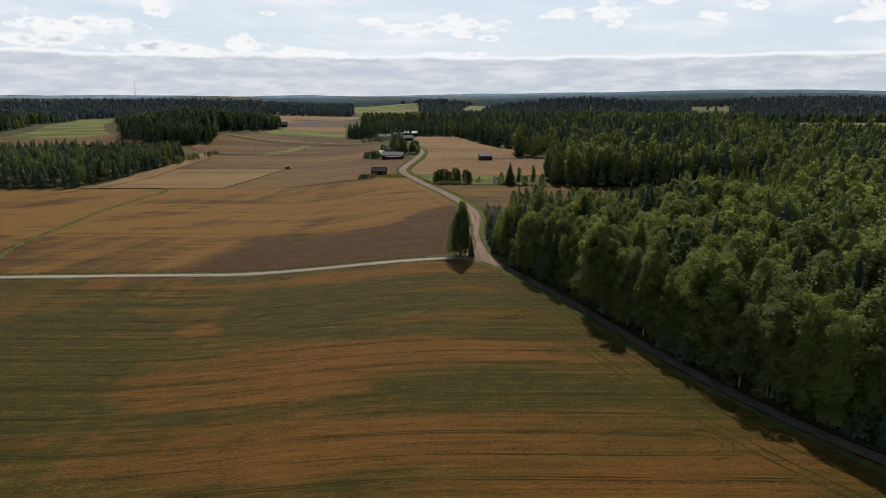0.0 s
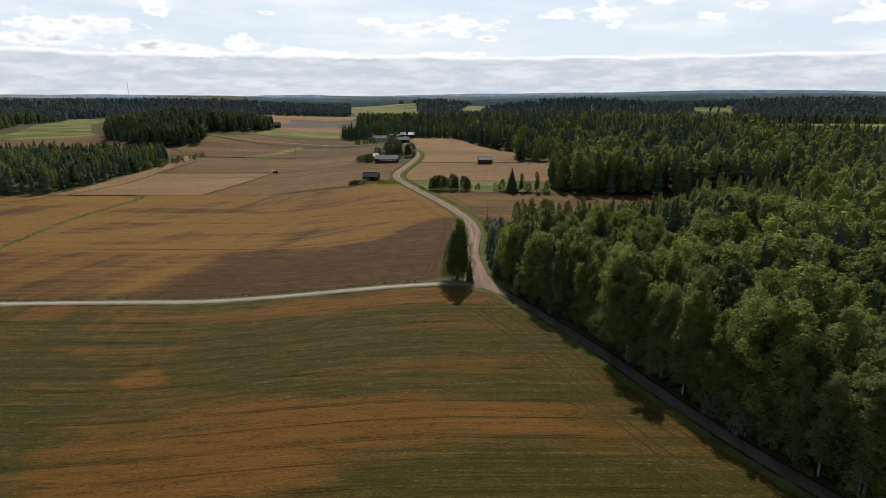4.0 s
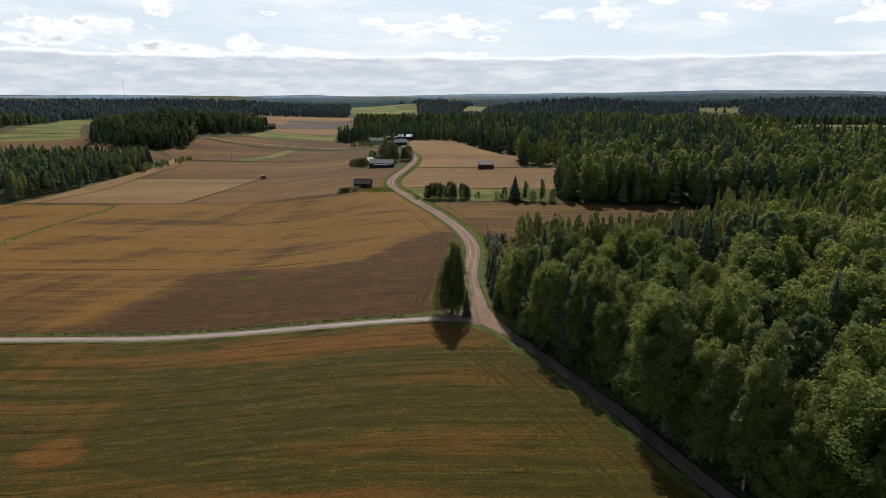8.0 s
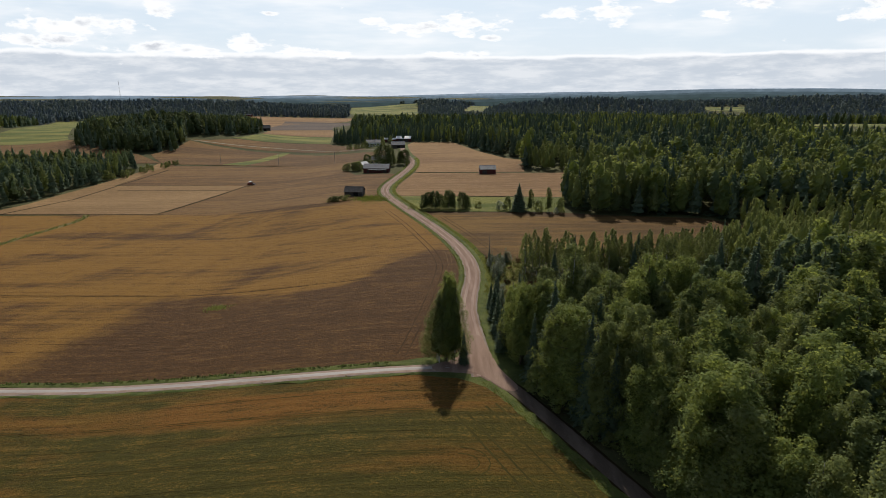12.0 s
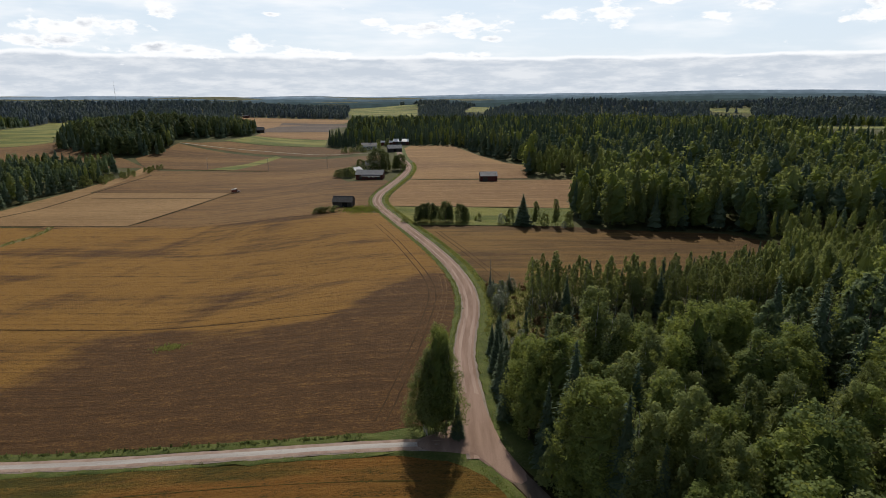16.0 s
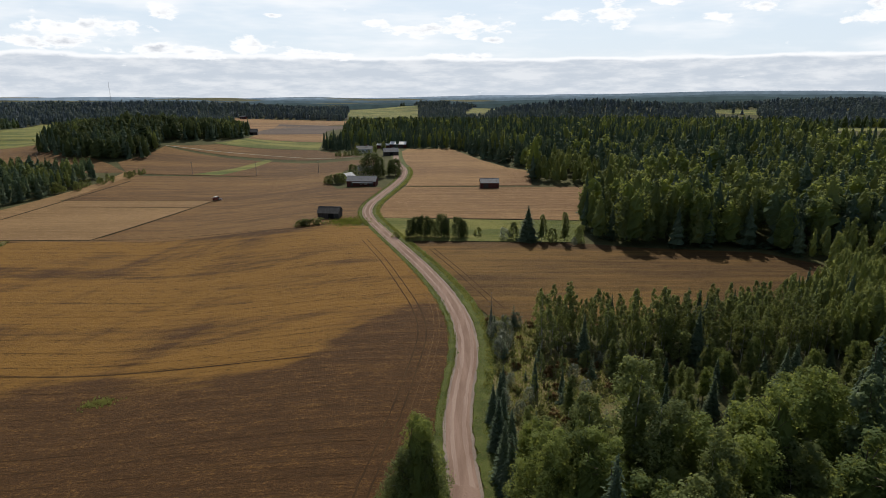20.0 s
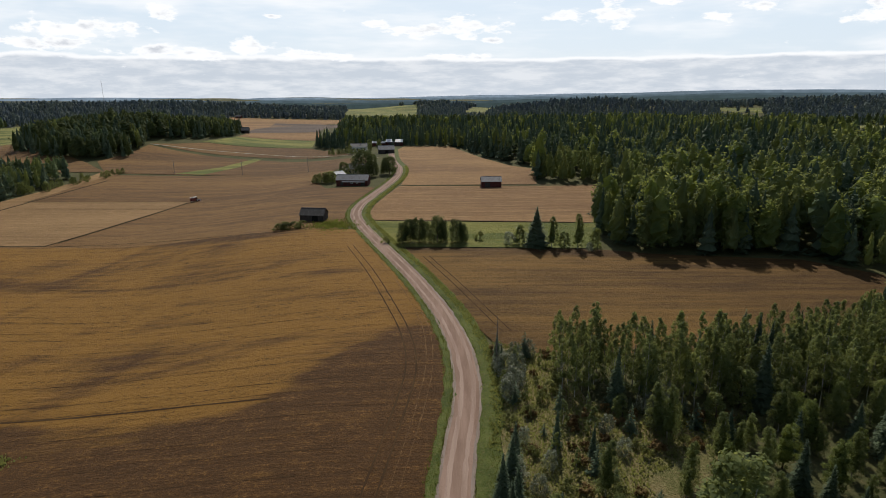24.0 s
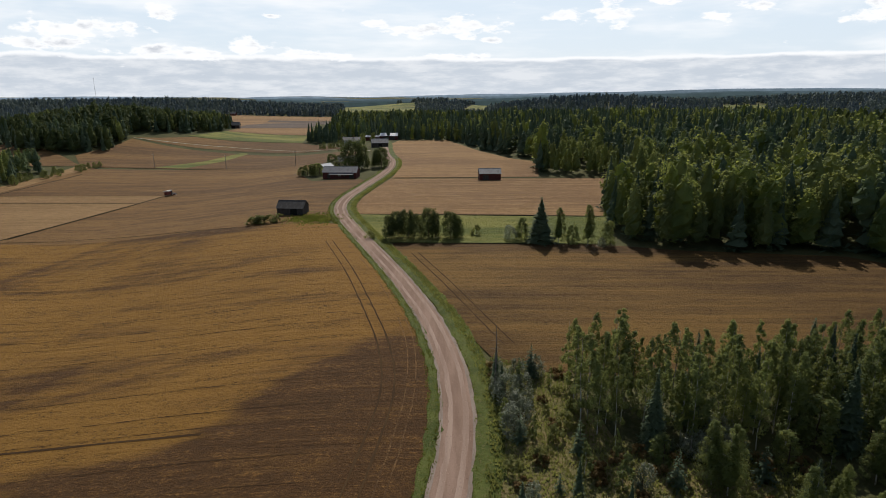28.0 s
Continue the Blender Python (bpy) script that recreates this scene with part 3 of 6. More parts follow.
# ---- verges ----
def verge(name, line, a, b, label, up=0.09, ditch=-0.1):
    lo, hi = min(a, b), max(a, b)
    return tagged(ribbon(name, line, [(lo, up), ((lo * 2 + hi) / 3, up + 0.12), ((lo + hi * 2) / 3, up + ditch + 0.08), (hi, up)], MAT["grass"], 0.22, 11), label, "verge", kind="structure")


verge("verge", MAIN[7:], -2.2, -3.6, "strip of bright green grass along the gravel road")
verge("verge", MAIN[4:], 2.3, 5.4, "overgrown green ditch along the gravel road")
verge("verge", WEST[5:], 1.5, 3.3, "grassy ditch bank beside the narrow road")
verge("verge", WEST[3:], -1.5, -2.6, "thin grass edge beside the narrow road")
verge("verge", SOUTH[3:], 1.6, 3.5, "grassy bank between the field and the shaded road")

tagged(sheet("verge_corner", [(-18, -12), (-18, -28)], [(8, -12), (8, -28)], MAT["grass"], 0.025, 20, 16), "worn grass corners round the crossing", "verge")

# ---- fields ----
SEDGE = offset(SOUTH, 3.3)
sheet("field_near", [(-420, -33.5), (-420, -330)], [(-20, -24.2), (-6, -24.2), (-3.5, -24.6), *[tuple(q) for q in SEDGE[5:]], (140, -330)], MAT["crop_near"], 0.06, 160, 120)
tagged(bpy.data.objects["field_near"], "half-ripe oat field with green and orange patches", "field")
sheet("field_edge", offset(WEST, -2.5)[4:][::-1], [(-420, -33.5), (-20, -24.2), (-7, -24.2)], MAT["crop_near"], 0.062, 6, 120)
tagged(bpy.data.objects["field_edge"], "edge of the oat field along the narrow road", "field")
WN = offset(WEST, 3.2)
sheet("field_edge", [tuple(q) for q in WN[6:]][::-1], [(-420, -26), (-262, -20), (-160, -14), (-100, -14.3), (-50, -15.0), (-10, -15.8)], MAT["crop_brown"], 0.064, 5, 120)
tagged(bpy.data.objects["field_edge.001"], "edge of the brown field along the narrow road", "field")
DITCH = smooth_line([(-160, -14), (-165, 1), (-170, 18), (-171.5, 42), (-173.5, 62), (-175, 94), (-168, 131), (-172, 145)], 60)
rl = [tuple(q) for q in offset(MAIN, -3.4)]
rl = [q for q in rl if -15 < q[1] < 146]
sheet("field_brown", DITCH + np.array([1.2, 0]), [(-6.5, -15.8), *rl, (-36.5, 145.5)], MAT["crop_brown"], 0.06, 120, 120)
tagged(bpy.data.objects["field_brown"], "ripe brown crop field with golden belts", "field")
sheet("field_west", [(-420, -26), (-420, 140)], DITCH - np.array([1.2, 0]), MAT["crop_brown"], 0.06, 60, 60)
tagged(bpy.data.objects["field_west"], "ripe brown crop field beyond a grassy ditch", "field")
tagged(ribbon("ditch_grass", DITCH, [(-1.3, 0.07), (-0.5, 0.22), (0.3, -0.05), (1.2, 0.07)], MAT["rank"], 0.4, 4), "grassy field ditch with weeds", "ditch", kind="structure")
# stubble field with its cut edge, and the standing crop to its east
sheet("field_margin", [(-224, 147.5), (-219, 170), (-219, 250), (-221, 290), (-228, 333)], [(-212.6, 147.5), (-213.6, 200), (-206, 231), (-212, 300), (-212, 326)], MAT["stubble"], 0.05, 12, 40)
tagged(bpy.data.objects["field_margin"], "pale grassy stubble strip along the wood", "field")
sheet("field_stubble", [(-213, 147.5), (-214, 200), (-206, 230)], [(-141, 147.5), (-136.5, 168), (-130.5, 200), (-126.5, 230)], MAT["stubble"], 0.06, 40, 40)
tagged(bpy.data.objects["field_stubble"], "pale freshly cut stubble", "field")
sheet("field_barley", [(-139.5, 148), (-135.5, 168), (-129.5, 200), (-125.5, 230), (-205, 231), (-214, 300), (-213, 322)],
      [(-41, 148), (-46, 165), (-43, 190), (-40.5, 210), (-38, 235), (-60, 232), (-72, 262), (-70, 315)], MAT["crop_far"], 0.055, 70, 90)
tagged(bpy.data.objects["field_barley"], "standing ripe barley", "field")
sheet("field_rise", [(-224, 331), (-254, 374), (-247, 405), (-247, 438)], [(-70, 312), (-52, 340), (-56, 368)], MAT["crop_far"], 0.06, 60, 40)
tagged(bpy.data.objects["field_rise"], "ripe field on a gentle rise", "field")
sheet("field_slope", [(-247, 442), (-232, 452), (-214, 476)], [(-74, 398), (-92, 440), (-124, 478)], MAT["crop_far"], 0.06, 40, 20)
tagged(bpy.data.objects["field_slope"], "dark fallow strip beyond the far track", "field")
sheet("field_green", [(-221, 478), (-214, 500), (-212, 545)], [(-124, 482), (-126, 500), (-132, 540)], MAT["pasture"], 0.06, 30, 20)
tagged(bpy.data.objects["field_green"], "bright green pasture", "field")
sheet("field_red", [(-212, 547), (-218, 590), (-232, 618)], [(-132, 542), (-140, 600), (-152, 645)], MAT["stubble_red"], 0.06, 30, 20)
sheet("field_plough", [(-233, 620), (-240, 665), (-325, 1070)], [(-152, 647), (-160, 700), (-176, 1006)], MAT["plough"], 0.06, 30, 40)
sheet("field_pale", [(-240, 668), (-260, 645), (-330, 900), (-482, 1254)], [(-325, 1072), (-250, 1074), (-200, 1040), (-197, 1180)], MAT["stubble_red"], 0.05, 30, 30)
sheet("green_strip", [(-178, 329), (-160, 360), (-152, 411)], [(-158, 325), (-148, 360), (-145, 405)], MAT["pasture"], 0.10, 8, 20)
for n, l in (("field_red", "reddish stubble strip"), ("field_plough", "dark ploughed field"), ("field_pale", "distant pale stubble"), ("green_strip", "green strip of grass across the fields")):
    tagged(bpy.data.objects[n], l, "field")
rb = [tuple(q) for q in offset(MAIN, -4.1) if 149 < q[1] < 233]
sheet("field_edge", [(-54, 149), (-60, 190), (-62, 232)], rb, MAT["crop_far"], 0.045, 12, 60)
tagged(bpy.data.objects["field_edge.002"], "standing barley along the gravel road", "field")
sheet("field_edge", [(-176, 142), (-36.5, 142)], [(-176, 152), (-41, 151)], MAT["crop_far"], 0.030, 12, 90)
tagged(bpy.data.objects["field_edge.003"], "trodden margin between two ripe fields", "field")
# east of the main road
rr = [tuple(q) for q in offset(MAIN, 5.2)]
rs = [q for q in rr if 57 < q[1] < 119]
sheet("field_east", [(7.0, 52.6), *rs[1:], (-16, 121.5)], [(18.5, 46.6), (60, 51), (88, 66), (108, 94), (95, 108), (57, 114), (41, 119.5)], MAT["crop_right"], 0.06, 70, 60)
tagged(bpy.data.objects["field_east"], "dull brown ripe field between two woods", "field")
sheet("meadow", [(-19, 122.5), (-28, 142), (-33, 158.5)], [(43, 120.5), (47, 138), (50, 153.5)], MAT["pasture"], 0.08, 40, 20)
tagged(bpy.data.objects["meadow"], "bright green meadow strip with bushes", "meadow")
sheet("field_cut", [(-32, 160), (-31.5, 190), (-29, 212), (-25.5, 237)], [(50, 155), (62, 190), (70, 220), (76, 234)], MAT["stubble_red"], 0.06, 50, 40)
tagged(bpy.data.objects["field_cut"], "reddish stubble with pale straw rows", "field")
sheet("field_north", [(-25, 240), (-24, 270), (-27, 310), (-38, 350), (-44, 392), (-38, 442)], [(42, 240), (46, 270), (47, 296), (36, 310), (20, 356), (0, 441)], MAT["stubble_red"], 0.06, 50, 60)
tagged(bpy.data.objects["field_north"], "reddish stubble rising to the farmyard", "field")
# distant clearings
for n, l, r, m, lab in (
        ("field_far", [(-430, 308), (-470, 400), (-515, 480)], [(-226, 334), (-258, 368), (-372, 456)], "crop_far", "brown stubble between two woods"),
        ("field_far", [(-516, 482), (-527, 557)], [(-374, 458), (-440, 560)], "pasture", "distant green pasture between woods"),
        ("field_far", [(-529, 562), (-640, 790), (-738, 999)], [(-442, 565), (-520, 700), (-700, 1065)], "pasture", "distant green pasture behind a hedge"),
        ("field_far", [(470, 700), (520, 830)], [(660, 620), (800, 820)], "pasture", "distant green meadow behind the forest"),
        ("field_far", [(594, 1260), (621, 1370)], [(669, 1230), (720, 1335)], "pasture", "thin distant meadow in the forest"),
        ("field_far", [(-205, 1229), (-255, 1428)], [(-64, 1229), (-80, 1450)], "pasture", "green strip in a distant valley"),
        ("field_far", [(-256, 1430), (-328, 1921)], [(-80, 1452), (-99, 1913)], "pasture", "pale green grassland in a distant valley"),
        ("field_far", [(36, 1555), (139, 2249)], [(91, 1470), (252, 2343)], "pasture", "distant sunlit pasture"),
        ("field_far", [(580, 1740), (600, 1830)], [(640, 1750), (660, 1850)], "stubble", "small distant stubble field")):
    tagged(sheet(n, l, r, MAT[m], 0.1, 20, 20), lab, "field")


# ---- tramlines, drill gaps and cut edges ----
def tracks(name, line, gap, width, m, label, up=0.10, seed=0):
    ob = new(name)
    tagged(ob, label, "wheel track", kind="structure")
    for s in ((-gap / 2, gap / 2) if gap else (0,)):
        q = ribbon("rut", line, [(s - width / 2, up), (s + width / 2, up)], m, 0.05, seed)
        q.parent = ob
    return ob


# the sprayer's passes over the oats, ending in turns at the headland
def head_x(y):
    i = int(np.argmin(np.abs(SOUTH[:, 1] - y)))
    return SOUTH[i, 0] - 4.4 / 0.89 - 13.5


k = 0
y = -29.0
while y > -235:
    xr = min(head_x(y), 60) if y < -34 else -8.0
    line = np.stack([np.linspace(-300, xr, 60), y + np.linspace(7.5, 0, 60) + 0.5 * np.sin(np.linspace(0, 9, 60) + k)], 1)
    tracks("tramline", line, 0.55 if k % 2 else 0.0, 0.11, MAT["tram"], "dark tramline through the standing oats", seed=k)
    if k % 3 == 0 and y < -40:
        a = np.linspace(-math.pi / 2, math.pi / 2, 24)
        turn = np.stack([xr + 3.6 * np.cos(a), y - 2.9 + 2.9 * np.sin(a)], 1)
        tracks("tramline", turn[::-1], 1.5, 0.2, MAT["tram"], "looped tramline where the tractor turned", seed=k)
    k += 1
    y -= 5.7
for off in (6.2, 11.8):
    tracks("tramline", offset(SOUTH, off)[8:130], 1.8, 0.30, MAT["tram"], "dark headland tramline along the field edge", seed=40)
# passes over the brown field
rt = np.random.default_rng(12)
y = -11.0
while y < 142:
    line = np.stack([np.linspace(-163, -15 - max(0, y - 60) * 0.27, 110), y + np.linspace(-1.5, 1.0, 110)], 1)
    tracks("tramline", line, 0.0, rt.uniform(0.06, 0.13), MAT["crop_dark"], "thin dark drill gap in the brown crop", seed=int(y) + 40)
    y += rt.uniform(3.0, 7.5)
tracks("tramline", np.stack([np.linspace(-168, -30, 50), 36.5 + np.linspace(0, -0.8, 50)], 1), 0.0, 0.45, MAT["crop_dark"], "dark edge of the brown headland", seed=3)
tracks("tramline", smooth_line([(-31.5, 124), (-21.8, 98), (-14.4, 74), (-9.6, 57), (-7.8, 43), (-9.0, 30), (-10.6, 15), (-13.6, -6), (-15, -14)], 80), 1.8, 0.26, MAT["crop_dark"], "curved tramline along the road", seed=5)
tracks("tramline", smooth_line([(-26, 122), (-16, 97), (-9.6, 76), (-5.9, 60), (-4.8, 45), (-6.0, 30), (-8, 14), (-10.5, -6), (-12, -13)], 80), 1.2, 0.13, MAT["crop_far"], "pale dusty wheel marks along the road", seed=6)
tracks("tramline", smooth_line([(-8, 112), (-0.2, 89.5), (5.8, 70.5), (9.8, 58)], 50), 1.7, 0.26, MAT["crop_dark"], "double tramline in the brown field", seed=7)
# cut edge of the barley, with a furrow
for q in ([(-213, 147), (-141, 147.2)], [(-141, 147.2), (-136.5, 168), (-130.5, 200), (-125.5, 229)], [(-195, 213.6), (-129.4, 212.8)]):
    tracks("cut_edge", resample(q, 40), 0.0, 0.9, MAT["soil"], "dark furrow along the cut edge of the crop", seed=8)
tracks("cut_edge", resample([(-140, 146.6), (-112, 150), (-84, 147), (-60, 144.6)], 40), 0.0, 0.4, MAT["soil"], "weedy boundary between two fields", seed=8)
tracks("cut_edge", resample([(-214, 147), (-203, 185), (-204, 250), (-205, 300)], 40), 0.0, 1.2, MAT["soil"], "rutted farm track along the wood", seed=8)
for q in ([(-215, 333), (-177, 326), (-160, 323.5), (-133, 325), (-90, 317), (-70, 311)], [(-25, 239), (15, 238.6), (42, 238.6), (76, 236)], [(-31, 159.3), (0, 158.2), (26, 156.6), (50, 154.6)]):
    tracks("ditch", resample(q, 50), 0.0, 0.7, MAT["crop_dark"], "narrow dark ditch between fields", seed=9)
y = 165.0
while y < 232:
    j = int(y)
    line = np.stack([np.linspace(-24 + rt.uniform(0, 20), 46 + (y - 160) * 0.27 - rt.uniform(0, 20), 30), y + np.linspace(-1, 4, 30)], 1)
    y += rt.uniform(4.5, 10)
    tracks("straw_row", line, 0.0, rt.uniform(0.4, 0.8), MAT["straw"], "pale row of straw on the stubble", up=0.12, seed=j)

# ---- trees ----
def unit(a):
    return a / np.maximum(np.linalg.norm(a, axis=-1, keepdims=True), 1e-6)


def sprays(v, n):
    """Loose triangles (count, 3, 3), each turned so that it faces along its bough's outward direction."""
    g = np.cross(v[:, 1] - v[:, 0], v[:, 2] - v[:, 0])
    back = (g * n).sum(1) < 0
    v[back] = v[back][:, ::-1]
    return v.reshape(-1, 3), np.arange(len(v) * 3).reshape(-1, 3), np.repeat(unit(n), 3, axis=0)


def crown_body(rng, rings, segs, hgt, width, base, slim, conical=False):
    """The dense inside of a crown: a lumpy, uneven closed body on which the leaf sprays sit."""
    t = np.linspace(0, 1, rings)[:, None]
    if conical:
        prof = (1 - t) ** 0.9 * (1 + 0.22 * np.cos(np.arange(rings) * math.pi)[:, None])
    else:
        prof = np.minimum(1, (t + 0.10) / 0.34) ** 0.5 * (1.001 - t) ** slim
    r = width * prof * (1 + rng.normal(0, 0.20, (rings, segs))) * 0.82
    a = (np.arange(segs) + rng.normal(0, 0.22, (rings, segs)) + 0.5 * (np.arange(rings) % 2)[:, None]) * 2 * math.pi / segs
    z = base + (hgt - base) * t + rng.normal(0, 0.28, (rings, segs)) * (hgt - base) / rings
    r[-1] *= 0.15
    v = np.stack([np.cos(a) * r, np.sin(a) * r, z], -1).reshape(-1, 3)
    n = unit(np.stack([np.cos(a), np.sin(a), np.broadcast_to(0.25 + 1.2 * t ** 2, a.shape)], -1).reshape(-1, 3))
    i = (np.arange(rings - 1)[:, None] * segs + np.arange(segs)[None]).ravel()
    j = (np.arange(rings - 1)[:, None] * segs + (np.arange(segs)[None] + 1) % segs).ravel()
    return v, np.concatenate([np.stack([i, j, j + segs], 1), np.stack([i, j + segs, i + segs], 1)]), n


def both(a, b):
    return np.concatenate([a[0], b[0]]), np.concatenate([a[1], b[1] + len(a[0])]), np.concatenate([a[2], b[2]])


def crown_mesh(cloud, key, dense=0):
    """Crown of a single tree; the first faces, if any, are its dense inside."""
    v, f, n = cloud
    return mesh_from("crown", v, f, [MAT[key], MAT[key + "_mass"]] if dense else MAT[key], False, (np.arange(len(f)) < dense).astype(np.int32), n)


def leaf_cloud(rng, n, size, hgt, width, base, blobs, slim=0.5, droop=0.0, tall=1.25):
    """Leaf sprays on the skin of many small boughs that fill an uneven crown. Returns corners, faces and normals."""
    t = (np.arange(blobs) + rng.uniform(0, 1, blobs)) / blobs
    zb = base + (hgt - base) * (0.03 + 0.93 * t)
    prof = np.minimum(1, (t + 0.16) / 0.34) ** 0.5 * (1 - t * 0.95) ** slim
    ang = rng.uniform(0, 2 * np.pi, blobs)
    rad = width * prof * rng.uniform(0.35, 1.0, blobs) ** 0.6
    bend = rng.normal(0, 0.16, (2, 2)) * width
    bc = np.stack([np.cos(ang) * rad + bend[0, 0] * np.sin(3.1 * t) + bend[0, 1] * t, np.sin(ang) * rad + bend[1, 0] * np.sin(3.1 * t) + bend[1, 1] * t, zb], 1)
    br = width * rng.uniform(0.15, 0.36, blobs) * (0.35 + 0.65 * prof)
    k = rng.integers(0, blobs, n)
    d = rng.normal(0, 1, (n, 3))
    d[:, 2] = d[:, 2] * 0.9 + 0.25
    d = unit(d)
    p = bc[k] + d * (br[k] * rng.uniform(0.62, 1.14, n))[:, None] * np.array([1, 1, tall]) + rng.normal(0, 0.035 * width, (n, 3))
    p[:, 2] -= droop * np.abs(rng.normal(0, 1, n)) * np.hypot(p[:, 0], p[:, 1])
    p[:, 2] = np.maximum(p[:, 2], base * 0.6 + 0.05)
    out = np.stack([p[:, 0] / width, p[:, 1] / width, ((p[:, 2] - base) / (hgt - base)) ** 2 * 1.3], 1)
    nrm = 0.55 * d + 0.80 * out + np.array([0, 0, 0.16]) + rng.normal(0, 0.10, (n, 3))
    d = d + np.array([0, 0, 0.35])
    a = unit(np.cross(d + rng.normal(0, 0.42, (n, 3)), rng.normal(0, 1, (n, 3))))
    b = unit(np.cross(d + rng.normal(0, 0.3, (n, 3)), a))
    s = size * rng.uniform(0.55, 1.35, n)[:, None]
    return sprays(np.stack([p - a * s * 0.6, p + a * s * 0.45 - b * s * 0.42, p + a * s * 0.35 + b * s * 0.5], 1), nrm)


def spruce_cloud(rng, tiers, arms, hgt, width, base, ragged=0.25):
    """A far spruce: one drooping bough a triangle."""
    V, N = [], []
    for i in range(tiers):
        t = max((i + rng.uniform(-0.3, 0.3)) / tiers, 0)
        z = base + (hgt - base) * t
        r0 = width * (1 - t) ** 0.85 + 0.05 * width
        n = max(3, int(arms * (0.45 + 0.55 * (1 - t))))
        for a in rng.uniform(0, 6.28) + np.arange(n) * 6.283 / n + rng.normal(0, 0.2, n):
            r = r0 * (1 + rng.normal(0, ragged))
            c, s = math.cos(a), math.sin(a)
            w = r * rng.uniform(0.28, 0.46) + 0.06
            dz = -r * rng.uniform(0.10, 0.55)
            m = rng.uniform(0.6, 0.85)
            V.append([(c * r * m - s * w, s * r * m + c * w, z + dz * 0.75 - 0.05), (c * r * m + s * w, s * r * m - c * w, z + dz * 0.75 - 0.05 - 0.1 * r), (c * r * 0.04, s * r * 0.04, z + (hgt - base) / tiers * rng.uniform(0.35, 0.8))])
            N.append([c, s, 0.55 + 0.5 * t])
    V.append([(0.06, 0, hgt - 0.8), (-0.06, 0.06, hgt - 0.8), (0, 0, hgt + 0.35)])
    N.append([0, -0.4, 1])
    return sprays(np.array(V, float), np.array(N, float) + rng.normal(0, 0.12, (len(N), 3)))


def spruce_spray(rng, tiers, arms, hgt, width, base, size):
    """Spruce boughs built of small needle sprays along drooping arms."""
    P, A = [], []
    for i in range(tiers):
        t = np.clip((i + rng.uniform(-0.4, 0.4)) / tiers, 0, 0.985)
        z = base + (hgt - base) * t
        r0 = width * (1 - t) ** 0.8 + 0.12
        n = max(4, int(arms * (0.35 + 0.65 * (1 - t))))
        for a in rng.uniform(0, 6.28, n):
            r = r0 * rng.uniform(0.55, 1.2)
            q = max(1, int(r / width * 5.5))
            u = (np.arange(q) + rng.uniform(0.2, 0.9, q)) / q
            zz = z - r * 0.45 * u + 0.30 * r * u ** 2
            P.append(np.stack([np.cos(a) * r * u, np.sin(a) * r * u, zz], 1))
            A.append(np.full(q, a))
    p = np.concatenate(P) + rng.normal(0, 0.05, (sum(map(len, P)), 3))
    a0 = np.concatenate(A)
    a = a0 + rng.normal(0, 0.5, len(p))
    n = len(p)
    s = size * rng.uniform(0.6, 1.3, n) * (0.5 + 0.5 * (1 - (p[:, 2] - base) / (hgt - base)).clip(0, 1))
    out = np.stack([np.cos(a), np.sin(a), np.full(n, -0.35) + rng.normal(0, 0.3, n)], 1)
    side = np.stack([-np.sin(a), np.cos(a), rng.normal(0, 0.25, n)], 1)
    v = np.stack([p - out * s[:, None] * 0.5 + side * s[:, None] * 0.42, p - out * s[:, None] * 0.5 - side * s[:, None] * 0.42, p + out * s[:, None] * 0.75], 1)
    v = np.concatenate([v, [[[0.07, 0, hgt - 0.7], [-0.07, 0, hgt - 0.7], [0, 0, hgt + 0.3]]]])
    nrm = np.concatenate([np.stack([np.cos(a0), np.sin(a0), np.full(n, 0.55)], 1) + rng.normal(0, 0.22, (n, 3)), [[0, -0.4, 1]]])
    return sprays(v, nrm)


def trunk_mesh(name, rng, hgt, r, m, limbs=7, spread=1.6, start=0.3):
    bm = bmesh.new()
    p, lean = Vector((0, 0, -0.3)), rng.normal(0, 0.02, 2)
    for i in range(5):
        q = Vector((lean[0] * hgt * (i + 1) / 5 + rng.normal(0, 0.05), lean[1] * hgt * (i + 1) / 5 + rng.normal(0, 0.05), hgt * 0.93 * (i + 1) / 5))
        tube(bm, p, q, r * (1 - i / 5.5), r * (1 - (i + 1) / 5.5), 6)
        p = q
    for _ in range(limbs):
        t = rng.uniform(start, 0.85)
        a = rng.uniform(0, 6.28)
        l = spread * (1.15 - t) * rng.uniform(0.7, 1.3)
        o = Vector((lean[0] * hgt * t, lean[1] * hgt * t, hgt * t))
        tube(bm, o, o + Vector((math.cos(a) * l, math.sin(a) * l, l * rng.uniform(0.5, 1.1))), r * 0.38 * (1.1 - t), r * 0.10, 4)
    me = bpy.data.meshes.new(name)
    bm.to_mesh(me)
    bm.free()
    me.materials.append(m)
    return me


def make_tree(name, label, crown, trunk, seed_group):
    ob = new(name)
    ob.empty_display_size = 0.5
    t = new("trunk", trunk)
    t.parent = ob
    c = new("crown", crown)
    c.parent = ob
    return tagged(ob, label, "tree", seed_group)


rng = np.random.default_rng(7)
PROTO = {}


